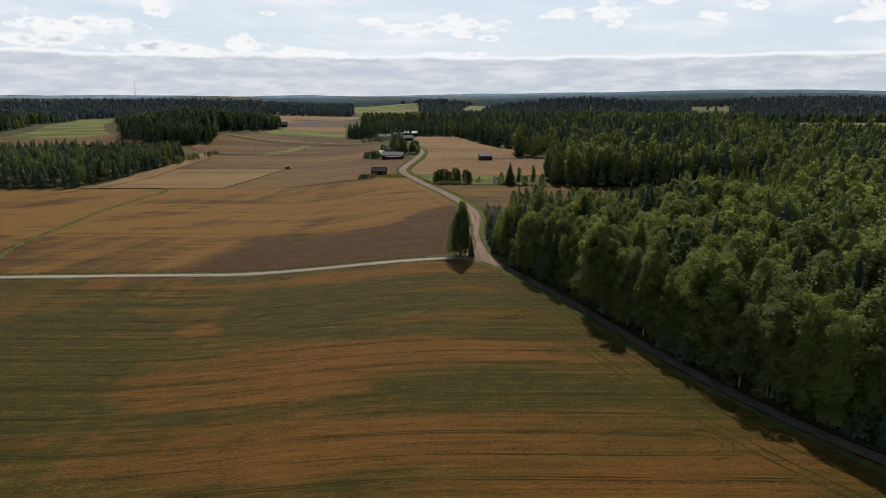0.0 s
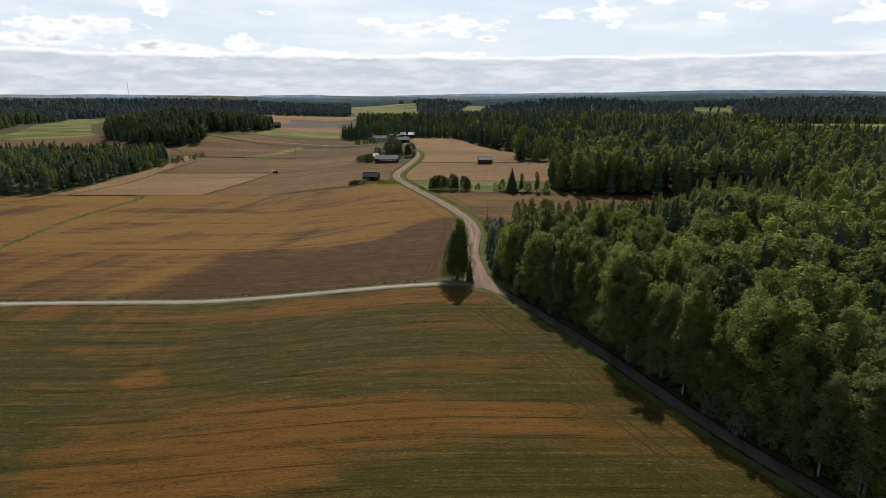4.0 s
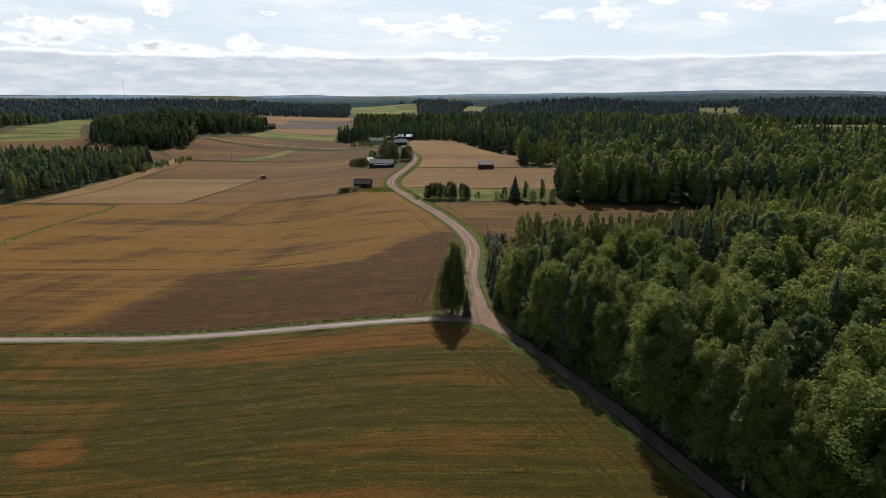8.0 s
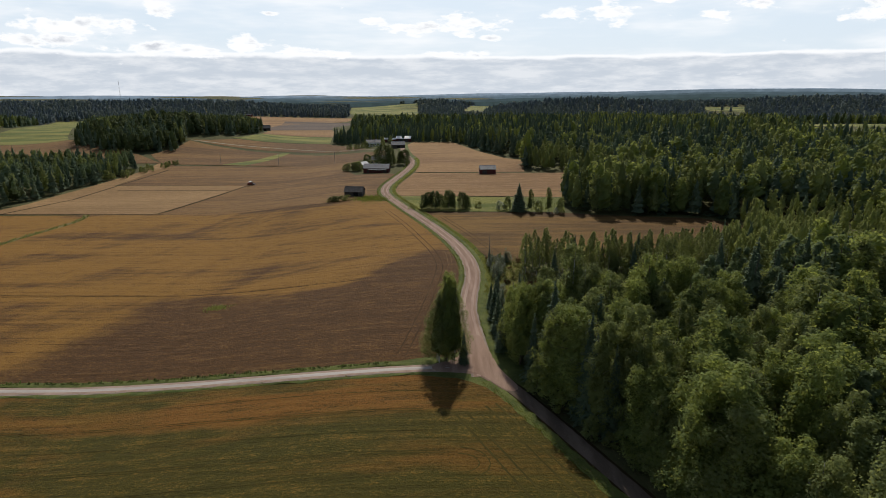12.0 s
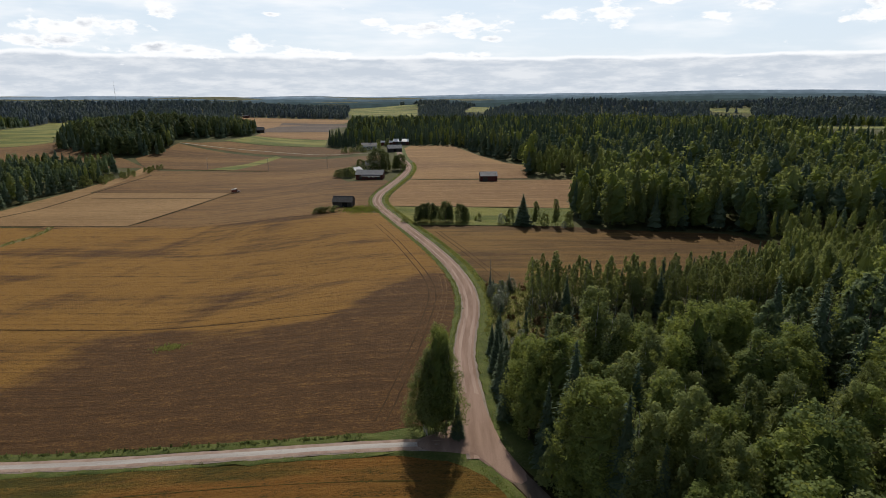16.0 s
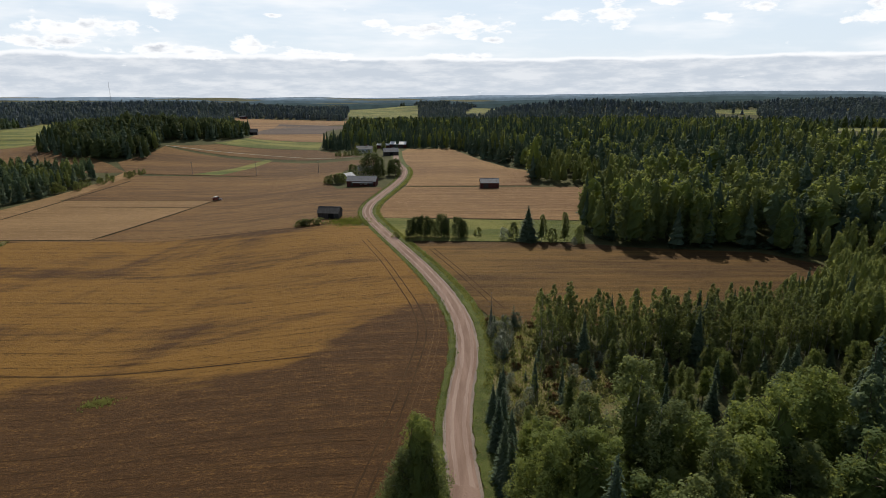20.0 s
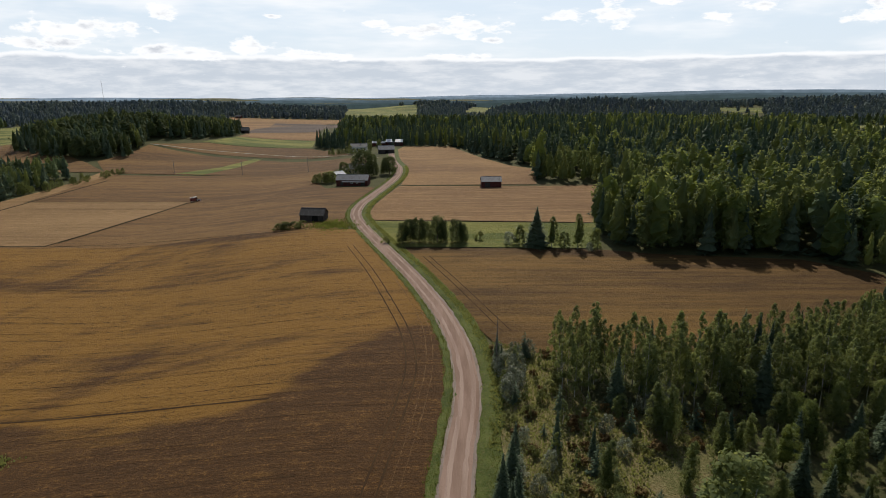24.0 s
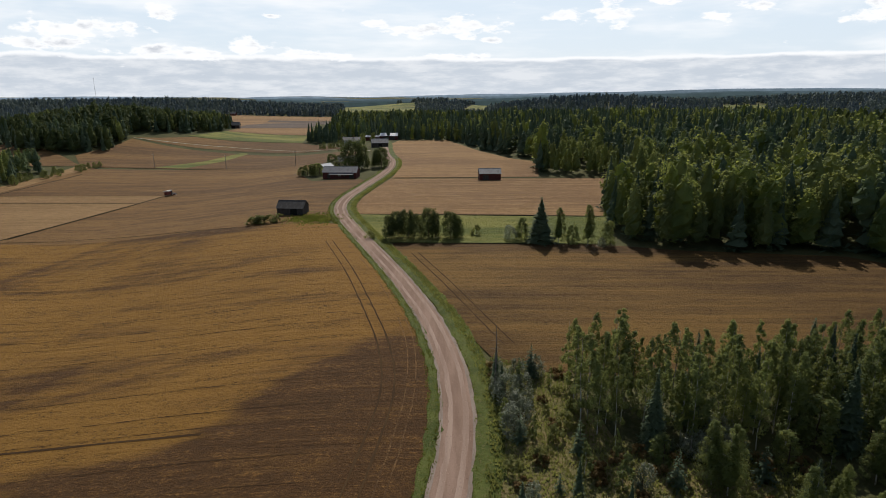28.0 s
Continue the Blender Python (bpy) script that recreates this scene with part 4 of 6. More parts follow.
def proto(kind, i, fine=0):
    """One of a few built trees of a kind, about 15 m high."""
    key = (kind, i, fine)
    if key in PROTO:
        return PROTO[key]
    r = np.random.default_rng(100 + 17 * i + len(kind) * 1000)
    if kind == "birch":
        body = crown_body(r, 24, 18, 13.0, 1.35 + 0.15 * i, 2.4, 0.70)
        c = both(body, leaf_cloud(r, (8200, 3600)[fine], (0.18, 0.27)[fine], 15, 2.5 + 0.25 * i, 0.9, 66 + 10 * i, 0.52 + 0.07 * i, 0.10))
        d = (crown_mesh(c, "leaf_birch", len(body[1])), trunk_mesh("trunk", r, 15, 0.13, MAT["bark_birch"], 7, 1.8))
    elif kind == "young_birch":
        d = (crown_mesh(leaf_cloud(r, 2600, 0.18, 10, 1.35 + 0.14 * i, 1.6, 44 + 6 * i, 0.62 + 0.06 * i), "leaf_birch"), trunk_mesh("trunk", r, 10, 0.07, MAT["bark_birch"], 6, 1.0))
    elif kind == "aspen":
        body = crown_body(r, 24, 20, 13.2, 2.15, 2.2, 0.52)
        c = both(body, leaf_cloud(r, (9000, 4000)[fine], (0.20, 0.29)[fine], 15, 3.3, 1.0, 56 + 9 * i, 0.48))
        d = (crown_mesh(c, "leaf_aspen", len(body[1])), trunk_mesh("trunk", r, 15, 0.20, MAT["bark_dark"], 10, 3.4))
    elif kind == "spruce":
        c = both(crown_body(r, 22, 14, 14.3, 2.05, 0.5, 0.8, True), spruce_spray(r, (62, 46)[fine], (22, 16)[fine], 15, 2.5, 0.5, (0.46, 0.60)[fine]))
        d = (crown_mesh(c, "needles"), trunk_mesh("trunk", r, 15, 0.18, MAT["bark_dark"], 0))
    elif kind == "pine":
        d = (crown_mesh(leaf_cloud(r, 1700, 0.48, 15, 2.2, 6.0, 34, 0.4), "pine"), trunk_mesh("trunk", r, 15, 0.17, MAT["bark_dark"], 7, 2.2, 0.45))
    elif kind == "willow":
        d = (crown_mesh(leaf_cloud(r, 2200, 0.20, 5, 2.1, 0.2, 70, 0.36), "leaf_willow"), trunk_mesh("trunk", r, 4.2, 0.09, MAT["bark_dark"], 6, 2.0, 0.1))
    elif kind == "alder":
        d = (crown_mesh(leaf_cloud(r, 2400, 0.32, 8, 2.1, 0.2, 80, 0.34), "leaf_birch"), trunk_mesh("trunk", r, 7.5, 0.12, MAT["bark_dark"], 7, 1.7, 0.1))
    elif kind == "maple":
        d = (crown_mesh(leaf_cloud(r, 4200, 0.58, 15, 6.2, 1.0, 170, 0.28), "leaf_dark"), trunk_mesh("trunk", r, 14, 0.32, MAT["bark_dark"], 10, 5.0, 0.15))
    elif kind == "sapling":
        d = (crown_mesh(leaf_cloud(r, 900, 0.22, 5, 0.9, 0.3, 24, 0.55), "leaf_birch"), trunk_mesh("trunk", r, 5, 0.05, MAT["bark_birch"], 4, 0.7, 0.2))
    elif kind == "young_spruce":
        d = (crown_mesh(spruce_spray(r, 18, 9, 5, 1.2, 0.1, 0.40), "needles"), trunk_mesh("trunk", r, 5, 0.08, MAT["bark_dark"], 0))
    elif kind == "fern":
        d = (crown_mesh(leaf_cloud(r, 420, 0.24, 1.0, 1.1, 0.05, 12, 0.3), "fern"), trunk_mesh("trunk", r, 0.8, 0.03, MAT["bark_dark"], 4, 0.6, 0.1))
    else:
        d = (crown_mesh(leaf_cloud(r, 800, 0.21, 2.2, 1.3, 0.05, 22, 0.35), "shrub"), trunk_mesh("trunk", r, 1.8, 0.04, MAT["bark_dark"], 5, 0.9, 0.1))
    PROTO[key] = d
    return d


LABELS = {"young_birch": ("young_birch", "slender young birch in a dense birch stand"), "birch": ("birch_tree", "tall slender birch with yellow-green leaves and white trunk"), "aspen": ("broadleaf_tree", "full round-topped aspen with bright green leaves"),
          "spruce": ("spruce_tree", "dark green spruce with drooping branches"), "pine": ("pine_tree", "pine with bare lower trunk and open crown"),
          "willow": ("willow_bush", "grey-green willow bush with silvery leaves"), "alder": ("alder_tree", "low dense alder in a field strip"), "shrub": ("shrub", "low leafy green shrub in the clearing"),
          "maple": ("broadleaf_tree", "large dark round-crowned maple beside the farmhouse"), "sapling": ("birch_sapling", "slim young birch in the overgrown clearing"),
          "young_spruce": ("spruce_sapling", "young dark spruce in the overgrown clearing"), "fern": ("fern_clump", "clump of rusty dry fern in the clearing")}
NATIVE = {"young_birch": 10.0, "sapling": 5.0, "young_spruce": 5.0, "fern": 1.0, "willow": 5.0, "alder": 8.0, "shrub": 2.2}


def plant(kind, x, y, h, wide=1.0, group="trees at the forest edge", label="", variants=4, fine=0):
    crown, trunk = proto(kind, rng.integers(0, variants), fine)
    name, lab = LABELS[kind]
    ob = make_tree(name, label or lab, crown, trunk, group)
    s = h / NATIVE.get(kind, 15.0)
    ob.matrix_basis = Matrix.Translation((x, y, float(height(x, y)))) @ Matrix.Rotation(rng.uniform(0, 6.28), 4, "Z") @ Matrix.Diagonal((s * wide, s * wide, s, 1))
    if kind in ("willow", "shrub", "fern"):
        ob["category"] = "bush"
    return ob


def inside(poly, x, y):
    p = np.asarray(poly, float)
    r = np.zeros(np.shape(x), bool)
    for (x0, y0), (x1, y1) in zip(p, np.roll(p, -1, 0)):
        if y0 != y1:
            r ^= ((y0 > y) != (y1 > y)) & (x < (x1 - x0) * (y - y0) / (y1 - y0) + x0)
    return r


def scatter(poly, step, seed, jitter=0.42):
    r = np.random.default_rng(seed)
    p = np.asarray(poly, float)
    xs = np.arange(p[:, 0].min(), p[:, 0].max(), step)
    ys = np.arange(p[:, 1].min(), p[:, 1].max(), step)
    X, Y = np.meshgrid(xs, ys)
    X = X + (np.arange(len(ys)) % 2)[:, None] * step / 2
    X, Y = (q.ravel() + r.uniform(-jitter, jitter, q.size) * step for q in (X, Y))
    k = inside(poly, X, Y)
    return X[k], Y[k]


# ---- woods: polygons in the plan ----
SR = offset(SOUTH, -3.0)
EAST_WOOD = [(5.8, -11), (8, -19), *[tuple(q) for q in SR[22:]], (135, -215), (330, -215), (480, 60), (410, 250), (345, 335), (268, 372), (300, 560), (250, 770), (120, 780), (10, 640), (-100, 545),
             (-126, 484), (-97, 463), (-19, 441), (2, 434), (16, 395), (24, 356), (40, 312), (50, 297), (44, 252), (76, 236), (70, 212), (58, 180), (49, 152), (44.5, 122), (56, 115), (72, 113),
             (96, 110), (110, 96), (92, 66), (62, 49), (30, 42), (17.5, 47), (17, 37), (20, 32), (40, 29), (70, 31), (78, 20), (62, 2), (40, -6), (24, -10), (12, -12)]
LEFT_WOOD = [(-430, 142), (-300, 146), (-232, 146), (-223, 170), (-222, 250), (-224, 285), (-232, 312), (-330, 322), (-430, 300)]
HILL_WOOD = [(-356, 500), (-347, 440), (-296, 380), (-262, 377), (-250, 405), (-248, 430), (-255, 458), (-222, 500), (-214, 540), (-220, 572), (-240, 640), (-300, 660), (-365, 600)]
MID_WOOD = [(21, -6), (40, -3), (60, 5), (78, 20), (70, 30), (50, 28), (40, 24), (31, 19), (22, 13)]


def template(kind, level, i, inner=0):
    r = np.random.default_rng(500 + 31 * i + 7 * level + len(kind))
    n = int((2500, 950, 400, 64)[level] * (1, 0.60)[inner])
    s = (0.25, 0.35, 0.46, 1.00)[level]
    core = ((13, 12), (11, 10), (9, 8), (4, 5))[level]
    low = (2.0, 6.5)[inner]
    if kind == "spruce":
        if level < 3:
            return both(crown_body(r, *core, 14.4, 2.15, low, 0.8, True), spruce_spray(r, (36, 24, 18)[level] - 5 * inner, (13, 10, 8)[level], 15, 2.5, (0.6, 5.5)[inner], (0.52, 0.62, 0.74)[level]))
        return both(crown_body(r, 6, 6, 14.6, 2.0, 1.0, 0.8, True), spruce_cloud(r, 7, 5, 15, 2.2, (0.6, 5.0)[inner], 0.25))
    if level == 3:
        return both(crown_body(r, 6, 7, 14.4, 2.3, 1.5, 0.45), leaf_cloud(r, 44, 0.95, 15, 2.6, 3.0, 14, 0.45))
    if kind == "pine":
        return both(crown_body(r, *core, 14.0, 1.9, (6.5, 8.0)[inner], 0.42), leaf_cloud(r, int(n * 0.75), s, 15, 2.2, (5.0, 7.5)[inner], (30, 22, 14, 8)[level], 0.4))
    if kind == "birch":
        return both(crown_body(r, *core, 14.2, 2.15, low, 0.62), leaf_cloud(r, int(n * 0.9), s, 15, 2.3 + 0.15 * i, (1.5, 6.0)[inner], (90, 60, 30, 12)[level], 0.55 + 0.07 * i, 0.08))
    return both(crown_body(r, *core, 14.0, 3.0, low, 0.46), leaf_cloud(r, int(n * 0.9), s * 1.1, 15, 3.2, (1.6, 6.0)[inner], (90, 60, 30, 12)[level], 0.48))


KINDS = ("birch", "aspen", "spruce", "pine")
KMAT = {"birch": "leaf_birch", "aspen": "leaf_aspen", "spruce": "needles", "pine": "pine"}
TPL = {(k, l, i, q): template(k, l, i, q) for k in KINDS for l in range(4) for i in range(5) for q in (0, 1)}


def deep(poly, X, Y, d=13.0):
    """Whether a tree stands so deep in its wood that only its top shows."""
    r = np.ones(len(X), bool)
    for a in np.arange(8) * math.pi / 4:
        r &= inside(poly, X + d * math.cos(a), Y + d * math.sin(a))
    return r


def wood(name, label, X, Y, Hh, kinds, levels, seed, wide=None, inner=None, mats=None):
    """Many trees joined into one mesh of leaf sprays."""
    r = np.random.default_rng(seed)
    V, F, N, I, n0 = [], [], [], [], 0
    Z = height(X, Y)
    ang = r.uniform(0, 6.28, len(X))
    var = r.integers(0, 5, len(X))
    inner = np.zeros(len(X), bool) if inner is None else inner
    for key, (tv, tf, tn) in TPL.items():
        k, l, i, q = key
        sel = np.nonzero((kinds == KINDS.index(k)) & (levels == l) & (var == i) & (inner == bool(q)))[0]
        if not len(sel):
            continue
        s = Hh[sel] / 15.0
        w = s * r.uniform(0.95, 1.55, len(sel)) * (1.0 if wide is None else wide[sel])
        c, sn = np.cos(ang[sel]) * w, np.sin(ang[sel]) * w
        x = tv[None, :, 0] * c[:, None] - tv[None, :, 1] * sn[:, None] + X[sel][:, None]
        y = tv[None, :, 0] * sn[:, None] + tv[None, :, 1] * c[:, None] + Y[sel][:, None]
        z = tv[None, :, 2] * s[:, None] + Z[sel][:, None]
        V.append(np.stack([x, y, z], -1).reshape(-1, 3))
        c, sn = np.cos(ang[sel])[:, None], np.sin(ang[sel])[:, None]
        N.append(np.stack([tn[None, :, 0] * c - tn[None, :, 1] * sn, tn[None, :, 0] * sn + tn[None, :, 1] * c, np.broadcast_to(tn[None, :, 2], x.shape)], -1).reshape(-1, 3))
        F.append((tf[None] + (np.arange(len(sel)) * len(tv))[:, None, None]).reshape(-1, 3) + n0)
        I.append(np.full(len(sel) * len(tf), KINDS.index(k)))
        n0 += len(sel) * len(tv)
    me = mesh_from(name, np.concatenate(V), np.concatenate(F), [MAT[q] for q in (mats or [KMAT[k] for k in KINDS])], False, np.concatenate(I), np.concatenate(N))
    return tagged(new(name, me), label, "forest", kind="stuff")


def mixed(r, X, Y, share):
    """Kinds of trees in drifts: share of birch, aspen, spruce, pine."""
    f = np.array([noise.noise((x / 38.0, y / 38.0, 4.0)) for x, y in zip(X, Y)]) * 0.38
    u = np.clip(r.uniform(0, 1, len(X)) * 0.75 + 0.125 + f, 0, 0.999)
    return np.searchsorted(np.cumsum(share), u).clip(0, 3)


def corridor(X, Y):
    """Distance in the plan from the camera's flight path, by which trees get their detail."""
    return np.hypot(X + 5 - (Y.clip(-200, -25) + 200) * 0.03, Y - Y.clip(-200, -25))


r0 = np.random.default_rng(21)
X, Y = scatter(EAST_WOOD, 4.7, 3)
x2, y2 = scatter([(15, 34), (19, 31), (44, 29), (72, 31), (100, 40), (108, 90), (90, 64), (62, 48), (30, 41), (16, 46)], 2.3, 4)
old = inside([(15, 34), (19, 31), (44, 29), (72, 31), (100, 40), (108, 90), (90, 64), (62, 48), (30, 41), (16, 46)], X, Y)
X, Y = np.r_[X[~old], x2], np.r_[Y[~old], y2]
D = corridor(X, Y)
keep = (r0.uniform(0, 1, len(X)) < np.where(D < 170, 0.93, np.clip(240 / np.maximum(D, 1), 0.62, 1))) & (X < 0.80 * (Y + 225) + 40)
SILVER = [(38.2, -16.6), (37.4, -27.0), (30.3, -30.1), (60.4, 7.8), (46.7, -1.2), (52.4, -49.6), (38.0, -43.0)]
for sx, sy in SILVER:
    keep &= np.hypot(X - sx, Y - sy) > 3.4
# the tall trees that stand out of the canopy: kind, place, height, width
TALL = [("aspen", 24.0, -59.0, 18.6, 1.25), ("aspen", 21.5, -50.0, 15.6, 1.2), ("aspen", 28.0, -44.5, 17.6, 1.3), ("aspen", 26.0, -39.5, 17.4, 1.15), ("aspen", 46.0, -51.0, 17.6, 1.4), ("aspen", 28.5, -68.0, 16.8, 1.2),
        ("aspen", 24.0, -16.0, 18.2, 1.3), ("aspen", 28.2, -20.0, 17.8, 1.25), ("aspen", 8.6, -14.5, 15.0, 1.3), ("aspen", 6.6, -10.2, 13.5, 0.95), ("aspen", 7.6, -19.0, 16.0, 1.0), ("aspen", 11.5, -20.0, 16.8, 1.3), ("aspen", 15.0, -15.0, 14.0, 1.2), ("spruce", 18.5, -31.0, 18.6, 1.0),
        ("spruce", 15.6, -37.5, 18.0, 0.95), ("birch", 38.5, -63.5, 15.4, 1.2), ("birch", 40.5, -84.0, 17.6, 1.1), ("birch", 46.5, -88.0, 17.0, 1.05), ("birch", 50.5, -92.0, 18.6, 1.15), ("birch", 42.8, -101.0, 17.2, 1.0),
        ("birch", 29.0, -72.5, 18.0, 1.1), ("aspen", 48.0, -58.0, 14.0, 1.2), ("birch", 36.0, -82.0, 17.0, 1.0), ("birch", 53.0, -100.0, 17.5, 1.1), ("aspen", 40.0, -23.5, 17.6, 1.25), ("aspen", 53.5, -28.0, 19.5, 1.3)]
for _, sx, sy, _, sw in TALL:
    keep &= np.hypot(X - sx, Y - sy) > 2.6 * sw
X, Y, D = X[keep], Y[keep], D[keep]
Hh = (r0.normal(15.2, 2.9, len(X)) + 3.0 * (Y < 0)).clip(8, 22.5)
young = inside([(14, 24), (150, 24), (150, 110), (112, 107), (60, 62), (14, 52)], X, Y)
Hh[young] = r0.normal(10.2, 1.3, young.sum()).clip(6.5, 13.5)
K = mixed(r0, X, Y, np.array([0.44, 0.27, 0.21, 0.08]))
north = Y > 105
K[north] = mixed(r0, X[north], Y[north], np.array([0.36, 0.12, 0.36, 0.16]))
Hh[north & (Y < 300)] *= 1.08
Hh[(Y > 395) & (X < 60)] *= 0.85
wall = (Y > 200) & (X < 190) & (r0.uniform(0, 1, len(X)) < 0.55)
K[wall] = 2
clump = inside([(44, 250), (76, 234), (84, 262), (54, 300)], X, Y)
K[clump] = 0
Hh[clump] = r0.uniform(10, 15, clump.sum())
K[young] = np.where(r0.uniform(0, 1, young.sum()) < 0.07, 2, 0)
# the trees nearest to the camera's path stand one by one, with trunk and crown
near = corridor(X, Y) + 60 * (Y > 70)
edge_n = inside([(14, 26), (120, 26), (120, 75), (14, 60)], X, Y)
near[edge_n] = np.minimum(near[edge_n], 36 + (X[edge_n] - 14) * 0.25)
order = np.argsort(near)
front = np.sort(np.r_[np.nonzero(~young[order])[0][:250], np.nonzero(young[order])[0][:150]])
front = order[front]
fm = np.zeros(len(X), bool)
fm[front] = True
for j, i in enumerate(front):
    plant("young_birch" if young[i] and K[i] == 0 else KINDS[K[i]], X[i], Y[i], Hh[i], rng.uniform(0.85, 1.15) if young[i] or K[i] > 1 else rng.uniform(1.0, 1.6), fine=int(j > 220 and K[i] != 2))
for kind, tx, ty, th, tw in TALL:
    plant(kind, tx, ty, th, tw, label={"aspen": "tall broad aspen standing out of the forest edge", "birch": "tall slim birch standing out of the forest edge", "spruce": "tall dark spruce among the broadleaf trees"}[kind])
edge_row = resample(offset(SOUTH, -4.9)[5:124], 40)
for q, (tx, ty) in enumerate(edge_row):
    kind = ("birch", "aspen", "birch", "spruce", "birch", "aspen")[int(rng.integers(0, 6))]
    plant(kind, tx + rng.normal(0, 0.7), ty + rng.normal(0, 0.7), rng.uniform(12.5, 17.5), rng.uniform(0.85, 1.0) if kind == "spruce" else rng.uniform(1.0, 1.35), fine=int(q > 28 and kind != "spruce"))
rest = ~fm
L = np.searchsorted(np.array([62, 170, 380]), D)
IN = deep(EAST_WOOD, X, Y)
south = rest & (Y < 105)
wood("forest", "mixed birch, aspen and spruce forest", X[south], Y[south], Hh[south], K[south], L[south], 5, np.where(young, 0.78, 1.0)[south], IN[south])
south = rest & (Y >= 105)
wood("forest", "dark spruce forest with birches at its edge", X[south], Y[south], Hh[south], K[south], L[south], 6, None, IN[south])
for poly, lab, share, hm, sd in ((LEFT_WOOD, "young spruce and pine wood beside the fields", [0.26, 0.04, 0.40, 0.30], 12.0, 31), (HILL_WOOD, "mixed wood on a low hill between fields, cloud shade in its leaves", [0.12, 0.36, 0.42, 0.10], 14.0, 32)):
    X, Y = scatter(poly, 5.0, sd)
    r1 = np.random.default_rng(sd)
    D = corridor(X, Y)
    # the dark aspen leaves paint the cloud shadow that lies on the hill
    wood("forest", lab, X, Y, r1.normal(hm, 1.8, len(X)).clip(7, 21), mixed(r1, X, Y, np.array(share)), np.searchsorted(np.array([60, 260, 620]), D), sd + 1, None, deep(poly, X, Y), ("leaf_birch", "leaf_dark", "needles", "pine"))

# far woods: wider spaced clumps, the farther the wider
CLEAR = [[(-225, 325), (-330, 330), (-430, 305), (-640, 300), (-560, 560), (-650, 800), (-740, 1000), (-700, 1065), (-410, 545), (-372, 456), (-330, 400), (-250, 367)],
         [(-225, 330), (-248, 430), (-255, 458), (-217, 500), (-215, 572), (-260, 645), (-330, 900), (-482, 1254), (-197, 1180), (-175, 1006), (-125, 640), (-124, 484), (-60, 400)],
         [(-328, 1921), (-99, 1913), (-64, 1229), (-205, 1229), (-255, 1428)], [(36, 1555), (91, 1470), (252, 2343), (139, 2249)],
         [(470, 700), (520, 830), (800, 820), (660, 620)], [(594, 1260), (621, 1370), (720, 1335), (669, 1230)], [(580, 1740), (600, 1830), (660, 1850), (640, 1750)]]
r2 = np.random.default_rng(77)
P = []
d = 560.0
while d < 2050:
    step = max(5.5, d / 135)
    az = np.arange(-0.80, 0.80, step / d)
    az = az + r2.uniform(-0.5, 0.5, len(az)) * step / d
    dd = d + r2.uniform(-0.5, 0.5, len(az)) * step * 1.6
    P.append(np.stack([np.sin(az) * dd - 6, np.cos(az) * dd - 110, np.full(len(az), step)], 1))
    d += step * 1.6
P = np.concatenate(P)
bad = np.zeros(len(P), bool)
for poly in (EAST_WOOD, LEFT_WOOD, HILL_WOOD):
    bad |= inside(poly, P[:, 0], P[:, 1])
for n, poly in enumerate(CLEAR):
    for g in (0.80, 0.87, 0.93, 1.0, *((0.52, 0.6, 0.66, 0.73) if n > 3 else ())):
        bad |= inside(poly, (P[:, 0] + 11) / g - 11, (P[:, 1] + 190) / g - 190)
bad |= (P[:, 1] < 520) & (P[:, 0] < 120) & (P[:, 0] > -225)
bad |= inside([(-420, -40), (-420, 145), (-200, 145), (-200, -40)], P[:, 0], P[:, 1])
P = P[~bad]
hh = r2.normal(15, 2.2, len(P)).clip(9, 20)
kk = mixed(r2, P[:, 0] / 4, P[:, 1] / 4, np.array([0.24, 0.22, 0.40, 0.14]))
# the farther band takes the leaf colours with haze painted in
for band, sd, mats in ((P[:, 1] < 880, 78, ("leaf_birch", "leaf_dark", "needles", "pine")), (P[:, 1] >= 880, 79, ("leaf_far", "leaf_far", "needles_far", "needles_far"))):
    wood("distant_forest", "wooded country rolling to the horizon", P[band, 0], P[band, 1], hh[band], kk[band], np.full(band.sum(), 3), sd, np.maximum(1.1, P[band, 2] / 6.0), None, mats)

# the last far ridges: glowing wooded sky-lines, haze in their colour, one behind another, higher to the east
def ridge(dist, rise, seed, m, label):
    r = np.random.default_rng(seed)
    az = np.linspace(-0.86, 0.86, 900)
    x, y = np.sin(az) * dist, np.cos(az) * dist - 110
    t = np.tan(az)
    e = rise + 0.0115 * np.exp(-((t - 0.50) / 0.34) ** 2) + 0.004 * np.exp(-((t - 0.78) / 0.16) ** 2) - 0.0025 * np.exp(-((t + 0.36) / 0.05) ** 2)
    e = e + (0.0052 - dist * 0.0000006) * np.array([noise.noise((a * 4.5, seed * 3.1, 0.0)) + 0.45 * noise.noise((a * 12.0, seed * 1.7, 2.0)) + 0.10 * noise.noise((a * 60.0, seed, 5.0)) for a in az])
    top = 45 + dist * e + r.uniform(-0.5, 0.5, 900) * dist / 4200
    v = np.concatenate([np.stack([x * 1.02, y * 1.02, np.full(900, -60.0)], 1), np.stack([x, y, top], 1), np.stack([x * 1.04, y * 1.04, top - 25], 1)])
    i = np.arange(899)
    f = np.concatenate([np.stack([i, i + 1, i + 901, i + 900], 1), np.stack([i + 900, i + 901, i + 1801, i + 1800], 1)])
    tagged(new("backdrop", mesh_from("backdrop", v, f, m, True)), label, "hills", kind="structure")


